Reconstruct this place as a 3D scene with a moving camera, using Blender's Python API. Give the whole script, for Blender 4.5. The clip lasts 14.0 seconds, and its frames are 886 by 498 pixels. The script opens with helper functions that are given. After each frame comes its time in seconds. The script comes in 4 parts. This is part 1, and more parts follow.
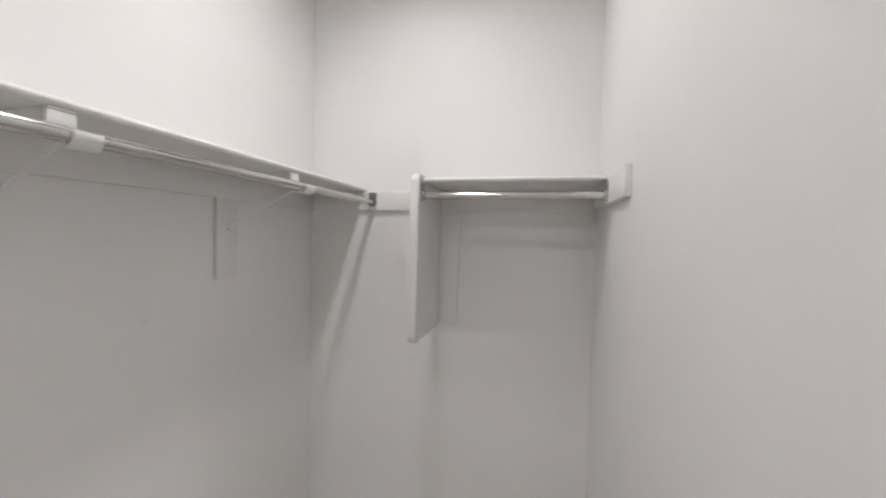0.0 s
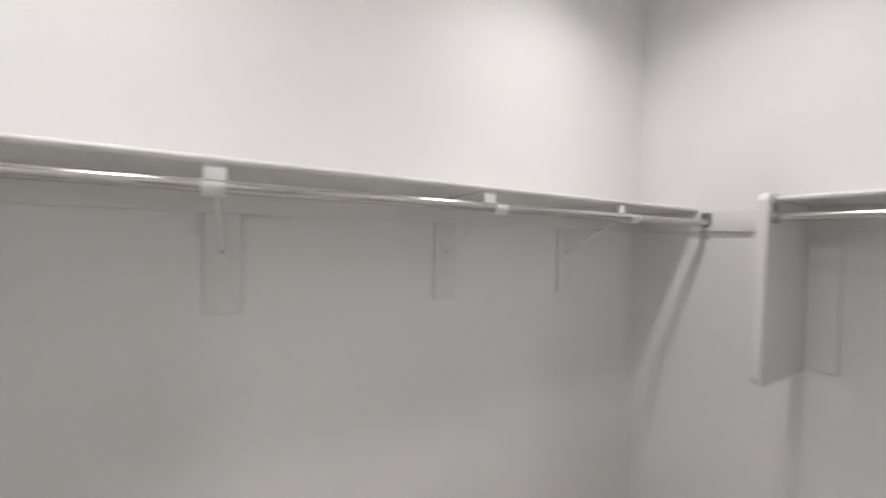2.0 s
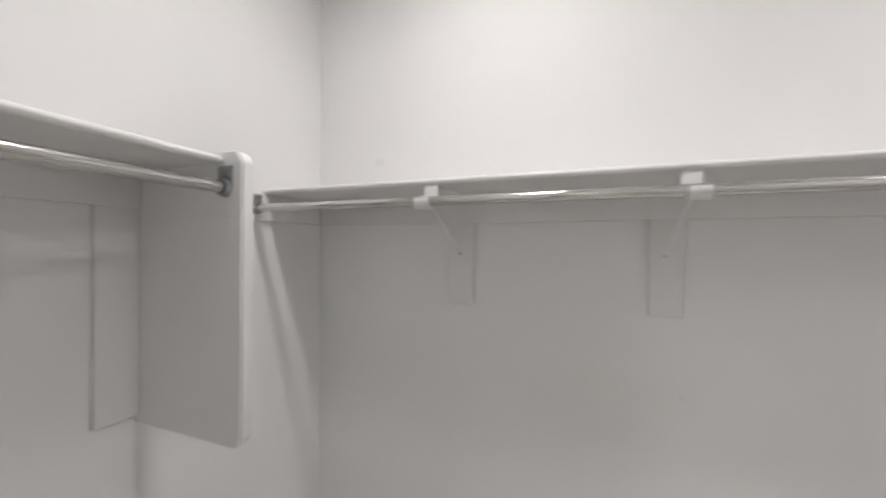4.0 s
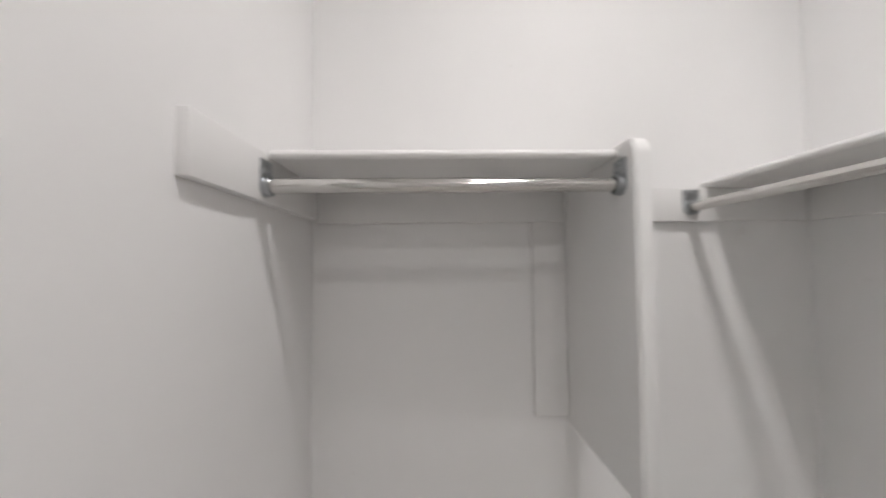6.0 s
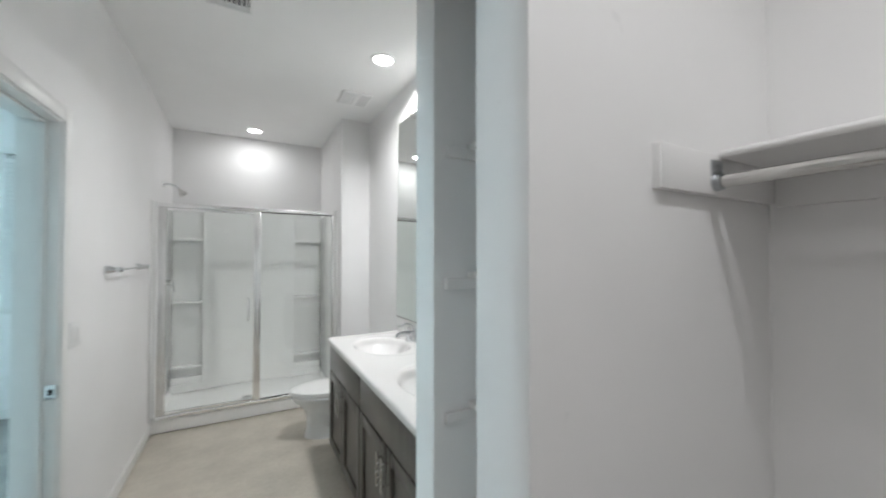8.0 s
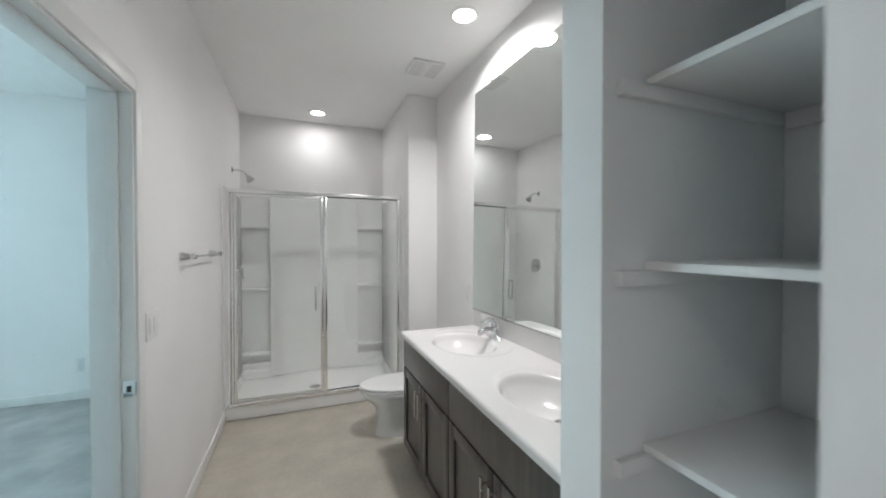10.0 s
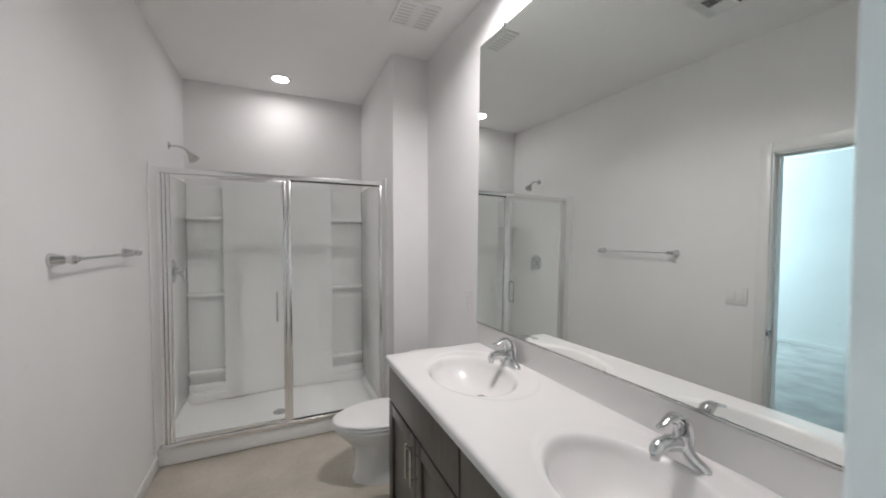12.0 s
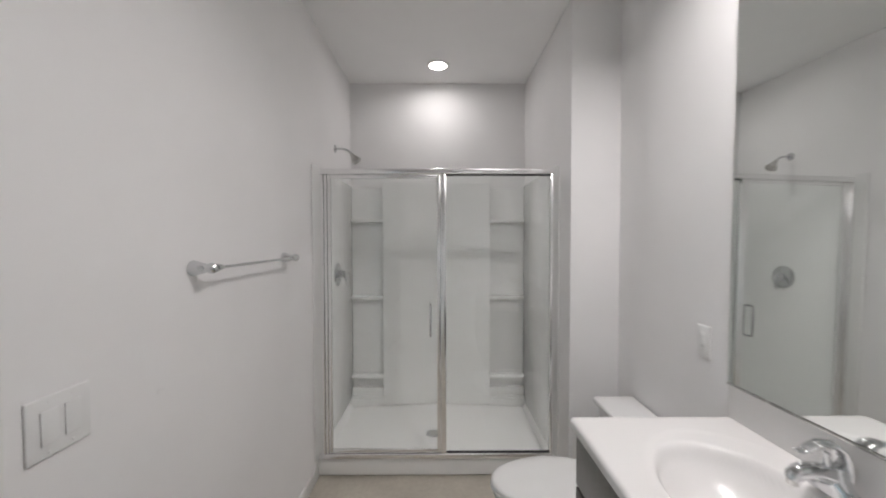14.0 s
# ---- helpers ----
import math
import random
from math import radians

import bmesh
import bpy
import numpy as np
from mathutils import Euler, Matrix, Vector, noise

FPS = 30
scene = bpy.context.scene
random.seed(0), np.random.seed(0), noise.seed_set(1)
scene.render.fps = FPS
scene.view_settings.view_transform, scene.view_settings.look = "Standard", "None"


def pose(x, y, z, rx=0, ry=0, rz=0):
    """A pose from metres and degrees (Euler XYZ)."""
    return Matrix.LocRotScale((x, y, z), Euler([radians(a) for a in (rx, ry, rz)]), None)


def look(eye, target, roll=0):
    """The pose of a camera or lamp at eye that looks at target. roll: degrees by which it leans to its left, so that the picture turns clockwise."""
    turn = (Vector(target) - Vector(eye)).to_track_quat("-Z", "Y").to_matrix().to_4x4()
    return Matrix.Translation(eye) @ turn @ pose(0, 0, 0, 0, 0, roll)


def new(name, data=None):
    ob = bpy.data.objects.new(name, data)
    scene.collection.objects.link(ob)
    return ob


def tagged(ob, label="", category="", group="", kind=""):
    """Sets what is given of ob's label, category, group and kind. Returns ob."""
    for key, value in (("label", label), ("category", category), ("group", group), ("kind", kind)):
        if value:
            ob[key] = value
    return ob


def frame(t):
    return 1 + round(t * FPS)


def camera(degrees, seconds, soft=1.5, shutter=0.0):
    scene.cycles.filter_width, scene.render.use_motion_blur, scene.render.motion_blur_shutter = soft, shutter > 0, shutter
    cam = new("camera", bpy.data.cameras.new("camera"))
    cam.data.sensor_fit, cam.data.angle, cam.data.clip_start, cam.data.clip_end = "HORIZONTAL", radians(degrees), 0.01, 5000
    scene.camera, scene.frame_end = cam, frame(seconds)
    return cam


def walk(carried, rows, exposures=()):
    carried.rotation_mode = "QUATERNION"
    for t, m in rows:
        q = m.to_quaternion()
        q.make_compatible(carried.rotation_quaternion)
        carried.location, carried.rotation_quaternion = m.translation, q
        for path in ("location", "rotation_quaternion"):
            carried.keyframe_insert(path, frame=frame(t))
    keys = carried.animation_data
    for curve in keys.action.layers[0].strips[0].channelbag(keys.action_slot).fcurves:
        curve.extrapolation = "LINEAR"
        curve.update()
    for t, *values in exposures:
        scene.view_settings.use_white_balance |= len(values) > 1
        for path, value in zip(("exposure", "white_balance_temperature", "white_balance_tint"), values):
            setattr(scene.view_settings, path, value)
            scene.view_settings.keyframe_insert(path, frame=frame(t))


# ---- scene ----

cam = camera(101.4, 14.0, soft=1.9, shutter=0.5)
PATH = [
    (0, (0.385, 0.232, 1.489), (-1.556, -0.248, 1.416), 1.5),
    (0.5, (0.397, 0.261, 1.506), (-1.467, -0.459, 1.431), 1.3),
    (1, (0.404, 0.335, 1.507), (-1.235, -0.811, 1.463), 1.6),
    (1.5, (0.447, 0.336, 1.534), (-0.918, -1.125, 1.475), 1.8),
    (2, (0.588, 0.351, 1.544), (-0.366, -1.406, 1.488), 1.3),
    (2.5, (0.683, 0.447, 1.518), (0.196, -1.493, 1.526), 0.6),
    (3, (0.770, 0.541, 1.515), (0.714, -1.458, 1.532), 0.4),
    (3.2, (0.840, 0.524, 1.514), (0.872, -1.476, 1.527), 0.3),
    (5.3, (0.917, 0.225, 1.517), (2.678, -0.723, 1.496), 0.3),
    (5.5, (0.940, 0.238, 1.526), (2.767, -0.575, 1.518), 0.0),
    (6, (0.941, 0.161, 1.499), (2.939, 0.119, 1.572), -0.5),
    (6.5, (0.886, 0.104, 1.500), (2.766, 0.787, 1.524), 0.3),
    (7, (0.830, 0.011, 1.479), (2.362, 1.296, 1.524), 0.3),
    (7.5, (0.735, 0.041, 1.467), (2.010, 1.582, 1.522), 0.4),
    (8, (0.693, 0.056, 1.478), (1.645, 1.815, 1.515), 0.0),
    (8.5, (0.624, 0.088, 1.464), (1.382, 1.938, 1.510), 0.3),
    (8.7, (0.606, 0.093, 1.469), (1.307, 1.966, 1.495), -0.2),
    (10.8, (0.601, 0.720, 1.458), (1.397, 2.554, 1.414), -0.2),
    (11, (0.616, 0.772, 1.441), (1.441, 2.594, 1.400), -0.2),
    (11.5, (0.719, 0.904, 1.467), (1.548, 2.723, 1.403), -0.1),
    (12, (0.734, 1.016, 1.477), (1.554, 2.839, 1.415), -0.0),
    (12.5, (0.728, 1.139, 1.490), (1.380, 3.028, 1.424), -0.1),
    (13, (0.704, 1.309, 1.491), (1.121, 3.264, 1.434), -0.1),
    (13.5, (0.683, 1.452, 1.486), (0.939, 3.435, 1.435), 0.1),
    (14, (0.777, 1.596, 1.489), (0.788, 3.595, 1.434), -0.1),
]
walk(cam, [(t, look(eye, target, roll)) for t, eye, target, roll in PATH],
     exposures=[(0, 0.45, 6550, 10.5), (3.2, 0.45, 6550, 10.5), (5.3, 0.53, 6540, 10.5), (6.2, 0.54, 6540, 10.5), (7.4, 0.32, 6360, 8), (8.7, 0.27, 6230, 7), (10.8, 0.00, 6500, 11), (14, -0.10, 6570, 13)])

# ---- world, lamps, exposure ----
world = bpy.data.worlds.new("sky")
scene.world = world
world.use_nodes = True
wn = world.node_tree.nodes
sky = wn.new("ShaderNodeTexSky")
sky.sky_type, sky.sun_disc = "NISHITA", False
sky.sun_elevation, sky.sun_rotation = radians(42), radians(200)
world.node_tree.links.new(sky.outputs[0], wn["Background"].inputs[0])
wn["Background"].inputs[1].default_value = 0.12

sun = new("sun", bpy.data.lights.new("sun", "SUN"))
sun.data.energy, sun.data.angle, sun.data.color = 2.5, radians(0.5), (1, 0.95, 0.88)
sun.matrix_world = look((-10, -20, 20), (0, 0, 0))

CEIL = 2.82


def disc_lamp(x, y, watts, r=0.08, color=(1.0, 0.972, 0.962), spread=155):
    """The light that a recessed disc gives, just under its lens."""
    lamp = new("downlight_lamp", bpy.data.lights.new("downlight_lamp", "AREA"))
    lamp.data.shape, lamp.data.size = "DISK", 2 * r
    lamp.data.energy, lamp.data.color, lamp.data.spread = watts, color, radians(spread)
    lamp.location = (x, y, CEIL - 0.012)
    return lamp


CLOSET_LAMPS = [(-0.48, -0.205), (1.10, -0.205)]
BATH_LAMPS = [(0.756, 4.409), (1.502, 2.411)]
for x, y in CLOSET_LAMPS:
    disc_lamp(x, y, 4.9, spread=152)
for (x, y), watts, spread in zip(BATH_LAMPS, (2.5, 16.2), (172, 150)):
    disc_lamp(x, y, watts, spread=spread)
# Fill lamp for the bedroom's daylight, in an added window out of view.
daylight_fill = new("added_daylight", bpy.data.lights.new("added_daylight", "AREA"))
daylight_fill.data.shape, daylight_fill.data.size, daylight_fill.data.size_y = "RECTANGLE", 0.36, 1.35
daylight_fill.data.energy, daylight_fill.data.color = 118, (0.62, 0.90, 1.0)
daylight_fill.matrix_world = look((-4.05, 4.91, 1.62), (-4.05, 0, 1.62))


# ---- materials ----
def material(name, color, rough=0.5, metal=0.0, vary=0.03, scale=6.0, bump=0.0, bump_scale=300.0, spec=0.5, coat=0.0, color2=None):
    """A painted or plain surface: a slow mottling, a fine grain in the roughness and a fine relief."""
    m = bpy.data.materials.new(name)
    m.use_nodes = True
    nt = m.node_tree
    b = nt.nodes["Principled BSDF"]
    b.inputs["Metallic"].default_value, b.inputs["Specular IOR Level"].default_value = metal, spec
    b.inputs["Coat Weight"].default_value, b.inputs["Coat Roughness"].default_value = coat, 0.06
    co = nt.nodes.new("ShaderNodeTexCoord")
    n1 = nt.nodes.new("ShaderNodeTexNoise")
    n1.inputs["Scale"].default_value, n1.inputs["Detail"].default_value = scale, 5
    nt.links.new(co.outputs["Object"], n1.inputs["Vector"])
    ramp = nt.nodes.new("ShaderNodeValToRGB")
    lo = color2 or tuple(c * (1 - vary) for c in color)
    ramp.color_ramp.elements[0].position, ramp.color_ramp.elements[1].position = 0.35, 0.68
    ramp.color_ramp.elements[0].color, ramp.color_ramp.elements[1].color = (*lo, 1), (*color, 1)
    nt.links.new(n1.outputs["Fac"], ramp.inputs["Fac"])
    nt.links.new(ramp.outputs["Color"], b.inputs["Base Color"])
    n2 = nt.nodes.new("ShaderNodeTexNoise")
    n2.inputs["Scale"].default_value, n2.inputs["Detail"].default_value = bump_scale, 3
    nt.links.new(co.outputs["Object"], n2.inputs["Vector"])
    mr = nt.nodes.new("ShaderNodeMapRange")
    mr.inputs["To Min"].default_value, mr.inputs["To Max"].default_value = max(rough - 0.05, 0.02), rough + 0.05
    nt.links.new(n1.outputs["Fac"], mr.inputs["Value"])
    nt.links.new(mr.outputs["Result"], b.inputs["Roughness"])
    if bump:
        bp = nt.nodes.new("ShaderNodeBump")
        bp.inputs["Strength"].default_value, bp.inputs["Distance"].default_value = bump, 0.002
        nt.links.new(n2.outputs["Fac"], bp.inputs["Height"])
        nt.links.new(bp.outputs["Normal"], b.inputs["Normal"])
    return m


def glass(name, tint, rough=0.0):
    """A thin clear pane."""
    m = bpy.data.materials.new(name)
    m.use_nodes = True
    b = m.node_tree.nodes["Principled BSDF"]
    b.inputs["Base Color"].default_value = (*tint, 1)
    b.inputs["Transmission Weight"].default_value, b.inputs["Roughness"].default_value, b.inputs["IOR"].default_value = 1, rough, 1.45
    return m


def glow(name, color, strength):
    m = bpy.data.materials.new(name)
    m.use_nodes = True
    b = m.node_tree.nodes["Principled BSDF"]
    b.inputs["Emission Color"].default_value, b.inputs["Emission Strength"].default_value = (*color, 1), strength
    return m


def flooring(name):
    """Sheet vinyl in a pale stone look: soft clouds, small flecks and faint veins."""
    m = material(name, (0.60, 0.555, 0.48), rough=0.38, vary=0.2, scale=3.2, bump=0.08, bump_scale=120)
    nt = m.node_tree
    b = nt.nodes["Principled BSDF"]
    first = b.inputs["Base Color"].links[0].from_socket
    co = nt.nodes.new("ShaderNodeTexCoord")
    n = nt.nodes.new("ShaderNodeTexNoise")
    n.inputs["Scale"].default_value, n.inputs["Detail"].default_value, n.inputs["Distortion"].default_value = 38, 8, 0.8
    nt.links.new(co.outputs["Object"], n.inputs["Vector"])
    r = nt.nodes.new("ShaderNodeValToRGB")
    r.color_ramp.elements[0].position, r.color_ramp.elements[1].position = 0.3, 0.7
    r.color_ramp.elements[0].color, r.color_ramp.elements[1].color = (0.89, 0.885, 0.875, 1), (1, 1, 1, 1)
    nt.links.new(n.outputs["Fac"], r.inputs["Fac"])
    mix = nt.nodes.new("ShaderNodeMix")
    mix.data_type, mix.blend_type = "RGBA", "MULTIPLY"
    mix.inputs["Factor"].default_value = 1.0
    nt.links.new(first, mix.inputs["A"])
    nt.links.new(r.outputs["Color"], mix.inputs["B"])
    nt.links.new(mix.outputs["Result"], b.inputs["Base Color"])
    return m


def wood(name, dark, light):
    """Dark stained wood with a grain along z."""
    m = material(name, light, rough=0.36, color2=dark, scale=5, bump=0.12, bump_scale=90, coat=0.15)
    nt = m.node_tree
    for n in [n for n in nt.nodes if n.bl_idname == "ShaderNodeTexNoise"]:
        mp = nt.nodes.new("ShaderNodeMapping")
        mp.inputs["Scale"].default_value = (9, 9, 0.7)
        nt.links.new(n.inputs["Vector"].links[0].from_socket, mp.inputs["Vector"])
        nt.links.new(mp.outputs["Vector"], n.inputs["Vector"])
    return m


WALL = material("wall_paint", (0.892, 0.883, 0.879), rough=0.62, vary=0.025, scale=2.5, bump=0.10, bump_scale=260, spec=0.35)


def scuffs(m, amount):
    """Sparse small marks and a faint large unevenness, as on a rolled wall that has been touched."""
    nt = m.node_tree
    b = nt.nodes["Principled BSDF"]
    first = b.inputs["Base Color"].links[0].from_socket
    co = nt.nodes.new("ShaderNodeTexCoord")
    for scale, lo, hi, dark in ((11.0, 0.745, 0.775, amount), (31.0, 0.765, 0.80, amount * 1.4)):
        n = nt.nodes.new("ShaderNodeTexNoise")
        n.inputs["Scale"].default_value, n.inputs["Detail"].default_value, n.inputs["Roughness"].default_value = scale, 2, 0.6
        nt.links.new(co.outputs["Object"], n.inputs["Vector"])
        r = nt.nodes.new("ShaderNodeValToRGB")
        r.color_ramp.elements[0].position, r.color_ramp.elements[1].position = lo, hi
        r.color_ramp.elements[0].color, r.color_ramp.elements[1].color = (1, 1, 1, 1), (1 - dark, 1 - dark, 1 - dark, 1)
        nt.links.new(n.outputs["Fac"], r.inputs["Fac"])
        mix = nt.nodes.new("ShaderNodeMix")
        mix.data_type, mix.blend_type = "RGBA", "MULTIPLY"
        mix.inputs["Factor"].default_value = 1.0
        nt.links.new(first, mix.inputs["A"])
        nt.links.new(r.outputs["Color"], mix.inputs["B"])
        first = mix.outputs["Result"]
    nt.links.new(first, b.inputs["Base Color"])


scuffs(WALL, 0.05)
CEILING = material("ceiling_paint", (0.92, 0.916, 0.91), rough=0.8, vary=0.02, scale=3, bump=0.12, bump_scale=180, spec=0.2)
TRIM = material("trim_paint", (0.83, 0.825, 0.81), rough=0.3, vary=0.02, scale=4, bump=0.02, bump_scale=150)
SHELF = material("shelf_paint", (0.85, 0.84, 0.832), rough=0.5, vary=0.03, scale=5, bump=0.04, bump_scale=140, spec=0.35)
CHROME = material("chrome", (0.68, 0.69, 0.70), rough=0.08, metal=1, vary=0.02, scale=6)
NICKEL = material("brushed_nickel", (0.62, 0.61, 0.59), rough=0.26, metal=1, vary=0.06, scale=60)
ROD = material("chromed_rod", (0.62, 0.61, 0.59), rough=0.13, metal=1, vary=0.06, scale=30)
ZINC = material("zinc_flange", (0.50, 0.52, 0.54), rough=0.3, metal=1, vary=0.12, scale=80)
PLASTIC = material("white_plastic", (0.84, 0.84, 0.83), rough=0.35, vary=0.02, scale=8)
ALUMINIUM = material("bright_aluminium", (0.90, 0.90, 0.90), rough=0.17, metal=1, vary=0.015, scale=3)
ACRYLIC = material("shower_acrylic", (0.90, 0.90, 0.888), rough=0.16, vary=0.015, scale=3, coat=0.3)
MARBLE = material("cultured_marble", (0.79, 0.775, 0.765), rough=0.24, vary=0.01, scale=5, coat=0.25)
CERAMIC = material("ceramic", (0.83, 0.83, 0.825), rough=0.1, vary=0.015, scale=5, coat=0.4)
ESPRESSO = wood("espresso_wood", (0.062, 0.053, 0.046), (0.098, 0.086, 0.076))
FLOOR = flooring("vinyl_floor")
# Pale tone picked for its bounce; the closet floor stays out of view.
CLOSET_BOUNCE = material("closet_bounce", (0.78, 0.755, 0.72), rough=0.9, vary=0.1, scale=14, bump=0.5, bump_scale=220, spec=0.2)
CARPET = material("bedroom_floor", (0.42, 0.41, 0.40), rough=0.6, vary=0.3, scale=3.5, bump=0.3, bump_scale=90)
MIRROR = material("mirror_silver", (0.875, 0.905, 0.89), rough=0.012, metal=1, vary=0.0)
MIRROR.node_tree.nodes["Map Range"].inputs["To Min"].default_value = 0.0
MIRROR.node_tree.nodes["Map Range"].inputs["To Max"].default_value = 0.0
GLASS = glass("shower_glass", (0.965, 0.988, 0.978))
PANE = glass("window_glass", (0.97, 0.99, 0.99))
LENS = glow("lamp_lens", (1.0, 0.97, 0.93), 14)
# Flat dark and grey paints that stand for the shade inside holes and slots.
DARK = material("void_shade", (0.02, 0.02, 0.02), rough=0.8, vary=0.3)
GREY_SLOT = material("shaded_slot", (0.42, 0.42, 0.42), rough=0.7, vary=0.1)
FAN_SLOT_SHADE = material("fan_slot_shade", (0.68, 0.68, 0.675), rough=0.6, vary=0.06)
GROUND = material("added_ground", (0.46, 0.42, 0.36), rough=0.9, color2=(0.36, 0.33, 0.28), scale=0.4, bump=0.4, bump_scale=9)
RUBBER = material("black_rubber", (0.03, 0.03, 0.032), rough=0.55, vary=0.2, scale=20)


# ---- mesh helpers ----
def mesh_of(name, bm, mat, sharp=38):
    me = bpy.data.meshes.new(name)
    bmesh.ops.recalc_face_normals(bm, faces=bm.faces)
    bm.to_mesh(me)
    bm.free()
    me.materials.append(mat)
    me.polygons.foreach_set("use_smooth", [True] * len(me.polygons))
    me.set_sharp_from_angle(angle=radians(sharp))
    return me


def part(name, bm, mat, parent=None, label="", sharp=38):
    ob = new(name, mesh_of(name, bm, mat, sharp))
    ob.parent = parent
    if label:
        ob["label"] = label
    return ob


def thing(name, x, y, z, label, category, group="", rz=0):
    ob = new(name)
    ob.empty_display_size = 0.05
    ob.matrix_world = pose(x, y, z, 0, 0, rz)
    return tagged(ob, label, category, group)


def structure(name, bm, mat, label, category):
    return tagged(part(name, bm, mat, None), label, category, kind="structure")


def box(x0, x1, y0, y1, z0, z1, bevel=0.0, seg=2, bm=None):
    own = bmesh.new()
    bmesh.ops.create_cube(own, size=1.0)
    for v in own.verts:
        v.co = Vector((x0 if v.co.x < 0 else x1, y0 if v.co.y < 0 else y1, z0 if v.co.z < 0 else z1))
    if bevel:
        bmesh.ops.bevel(own, geom=own.edges[:], offset=bevel, segments=seg, profile=0.5, affect="EDGES")
    if bm is None:
        return own
    return join(bm, own)


def join(bm, other):
    me = bpy.data.meshes.new("tmp")
    other.to_mesh(me)
    other.free()
    bm.from_mesh(me)
    bpy.data.meshes.remove(me)
    return bm


def tube(points, radius, seg=14, bm=None, caps=True, flat=1.0):
    """A round bar along points; radius is one number or one for each point. flat squashes it along its own second axis."""
    bm = bm or bmesh.new()
    pts = [Vector(p) for p in points]
    rad = radius if isinstance(radius, (list, tuple)) else [radius] * len(pts)
    rings, side = [], None
    for i, p in enumerate(pts):
        d = (pts[min(i + 1, len(pts) - 1)] - pts[max(i - 1, 0)]).normalized()
        if side is None:
            side = d.cross(Vector((0, 0, 1)) if abs(d.z) < 0.9 else Vector((0, 1, 0))).normalized()
        side = (side - d * side.dot(d)).normalized()
        up = d.cross(side)
        rings.append([bm.verts.new(p + rad[i] * (math.cos(a) * side + flat * math.sin(a) * up)) for a in (2 * math.pi * k / seg for k in range(seg))])
    for a, b in zip(rings, rings[1:]):
        for k in range(seg):
            bm.faces.new((a[k], a[(k + 1) % seg], b[(k + 1) % seg], b[k]))
    if caps:
        bm.faces.new(rings[0][::-1])
        bm.faces.new(rings[-1])
    return bm


def lathe(profile, seg=28, m=None, bm=None):
    """A turned body: profile of (radius, height) about z, then moved by m."""
    own = bmesh.new()
    rings = [[own.verts.new((max(r, 1e-4) * math.cos(2 * math.pi * k / seg), max(r, 1e-4) * math.sin(2 * math.pi * k / seg), h)) for k in range(seg)] for r, h in profile]
    for a, b in zip(rings, rings[1:]):
        for k in range(seg):
            own.faces.new((a[k], a[(k + 1) % seg], b[(k + 1) % seg], b[k]))
    own.faces.new(rings[0][::-1])
    own.faces.new(rings[-1])
    if m is not None:
        bmesh.ops.transform(own, matrix=m, verts=own.verts)
    return own if bm is None else join(bm, own)


def loft(rings, bm=None):
    """A closed skin over rings of points, capped at both ends."""
    bm = bm or bmesh.new()
    vs = [[bm.verts.new(p) for p in ring] for ring in rings]
    n = len(vs[0])
    for a, b in zip(vs, vs[1:]):
        for k in range(n):
            bm.faces.new((a[k], a[(k + 1) % n], b[(k + 1) % n], b[k]))
    bm.faces.new(vs[0][::-1])
    bm.faces.new(vs[-1])
    return bm


def prism(outline, a0, a1, axis="z", bevel=0.0):
    """A plate of the given outline between two heights along an axis."""
    bm = bmesh.new()
    put = {"z": lambda u, v, h: (u, v, h), "y": lambda u, v, h: (u, h, v), "x": lambda u, v, h: (h, u, v)}[axis]
    lo, hi = ([bm.verts.new(put(u, v, h)) for u, v in outline] for h in (a0, a1))
    n = len(outline)
    for k in range(n):
        bm.faces.new((lo[k], lo[(k + 1) % n], hi[(k + 1) % n], hi[k]))
    bm.faces.new(lo[::-1])
    bm.faces.new(hi)
    bmesh.ops.recalc_face_normals(bm, faces=bm.faces)
    if bevel:
        bmesh.ops.bevel(bm, geom=[e for e in bm.edges if e.calc_face_angle(0) > 0.9], offset=bevel, segments=2, affect="EDGES")
    return bm


# ---- plan ----
LW, RW = 0.0, 1.812           # bathroom's side walls
CLY, CA, CB = -0.872, -1.266, 1.919   # closet: long wall, two end walls
CW0, CW1 = 0.491, 0.640       # wall between closet and bathroom
OPX0, OPX1, OPZ = 0.25, 1.082, 2.06   # opening in it
PX, PY0, PY1 = 1.188, 1.030, 1.159     # partition between linen shelves and vanity
WINGX, WINGY, BACK = 1.501, 3.62, 4.744   # shower recess
DY0, DY1, DZ = 1.375, 2.168, 2.055     # doorway to the bedroom
BN, BW_, BS = 4.85, -4.3, 0.72       # bedroom walls
WIN1, ADDED_WIN = (-1.24, -0.44), (-4.25, -3.85)   # bedroom window, and an unseen one added for the fill lamp, along x
WZ, WH = 0.95, 1.46           # their sill and height



def wall_x(y):
    """The vanity wall stands a little out of square."""
    return RW - 0.022 * (y - 2.0)


# ---- floors and ceilings ----
# Ground sheet added outdoors as a reflector that brightens the window blind.
structure("ground", box(-60, 60, -60, 60, -0.2, -0.12), GROUND, "pale bare ground sheet added outside to brighten the blind", "ground")
structure("floor", box(CA - 0.12, CB + 0.12, CLY - 0.12, BACK + 0.12, -0.1, 0), FLOOR, "pale beige stone-look sheet vinyl floor", "floor")
# Unseen pale sheet over the closet floor, added to bounce light upwards.
structure("bounce_floor", box(CA, CB, CLY, CW0 + 0.065, 0.0005, 0.007), CLOSET_BOUNCE, "unseen pale cream sheet added to bounce light up the closet walls", "floor")
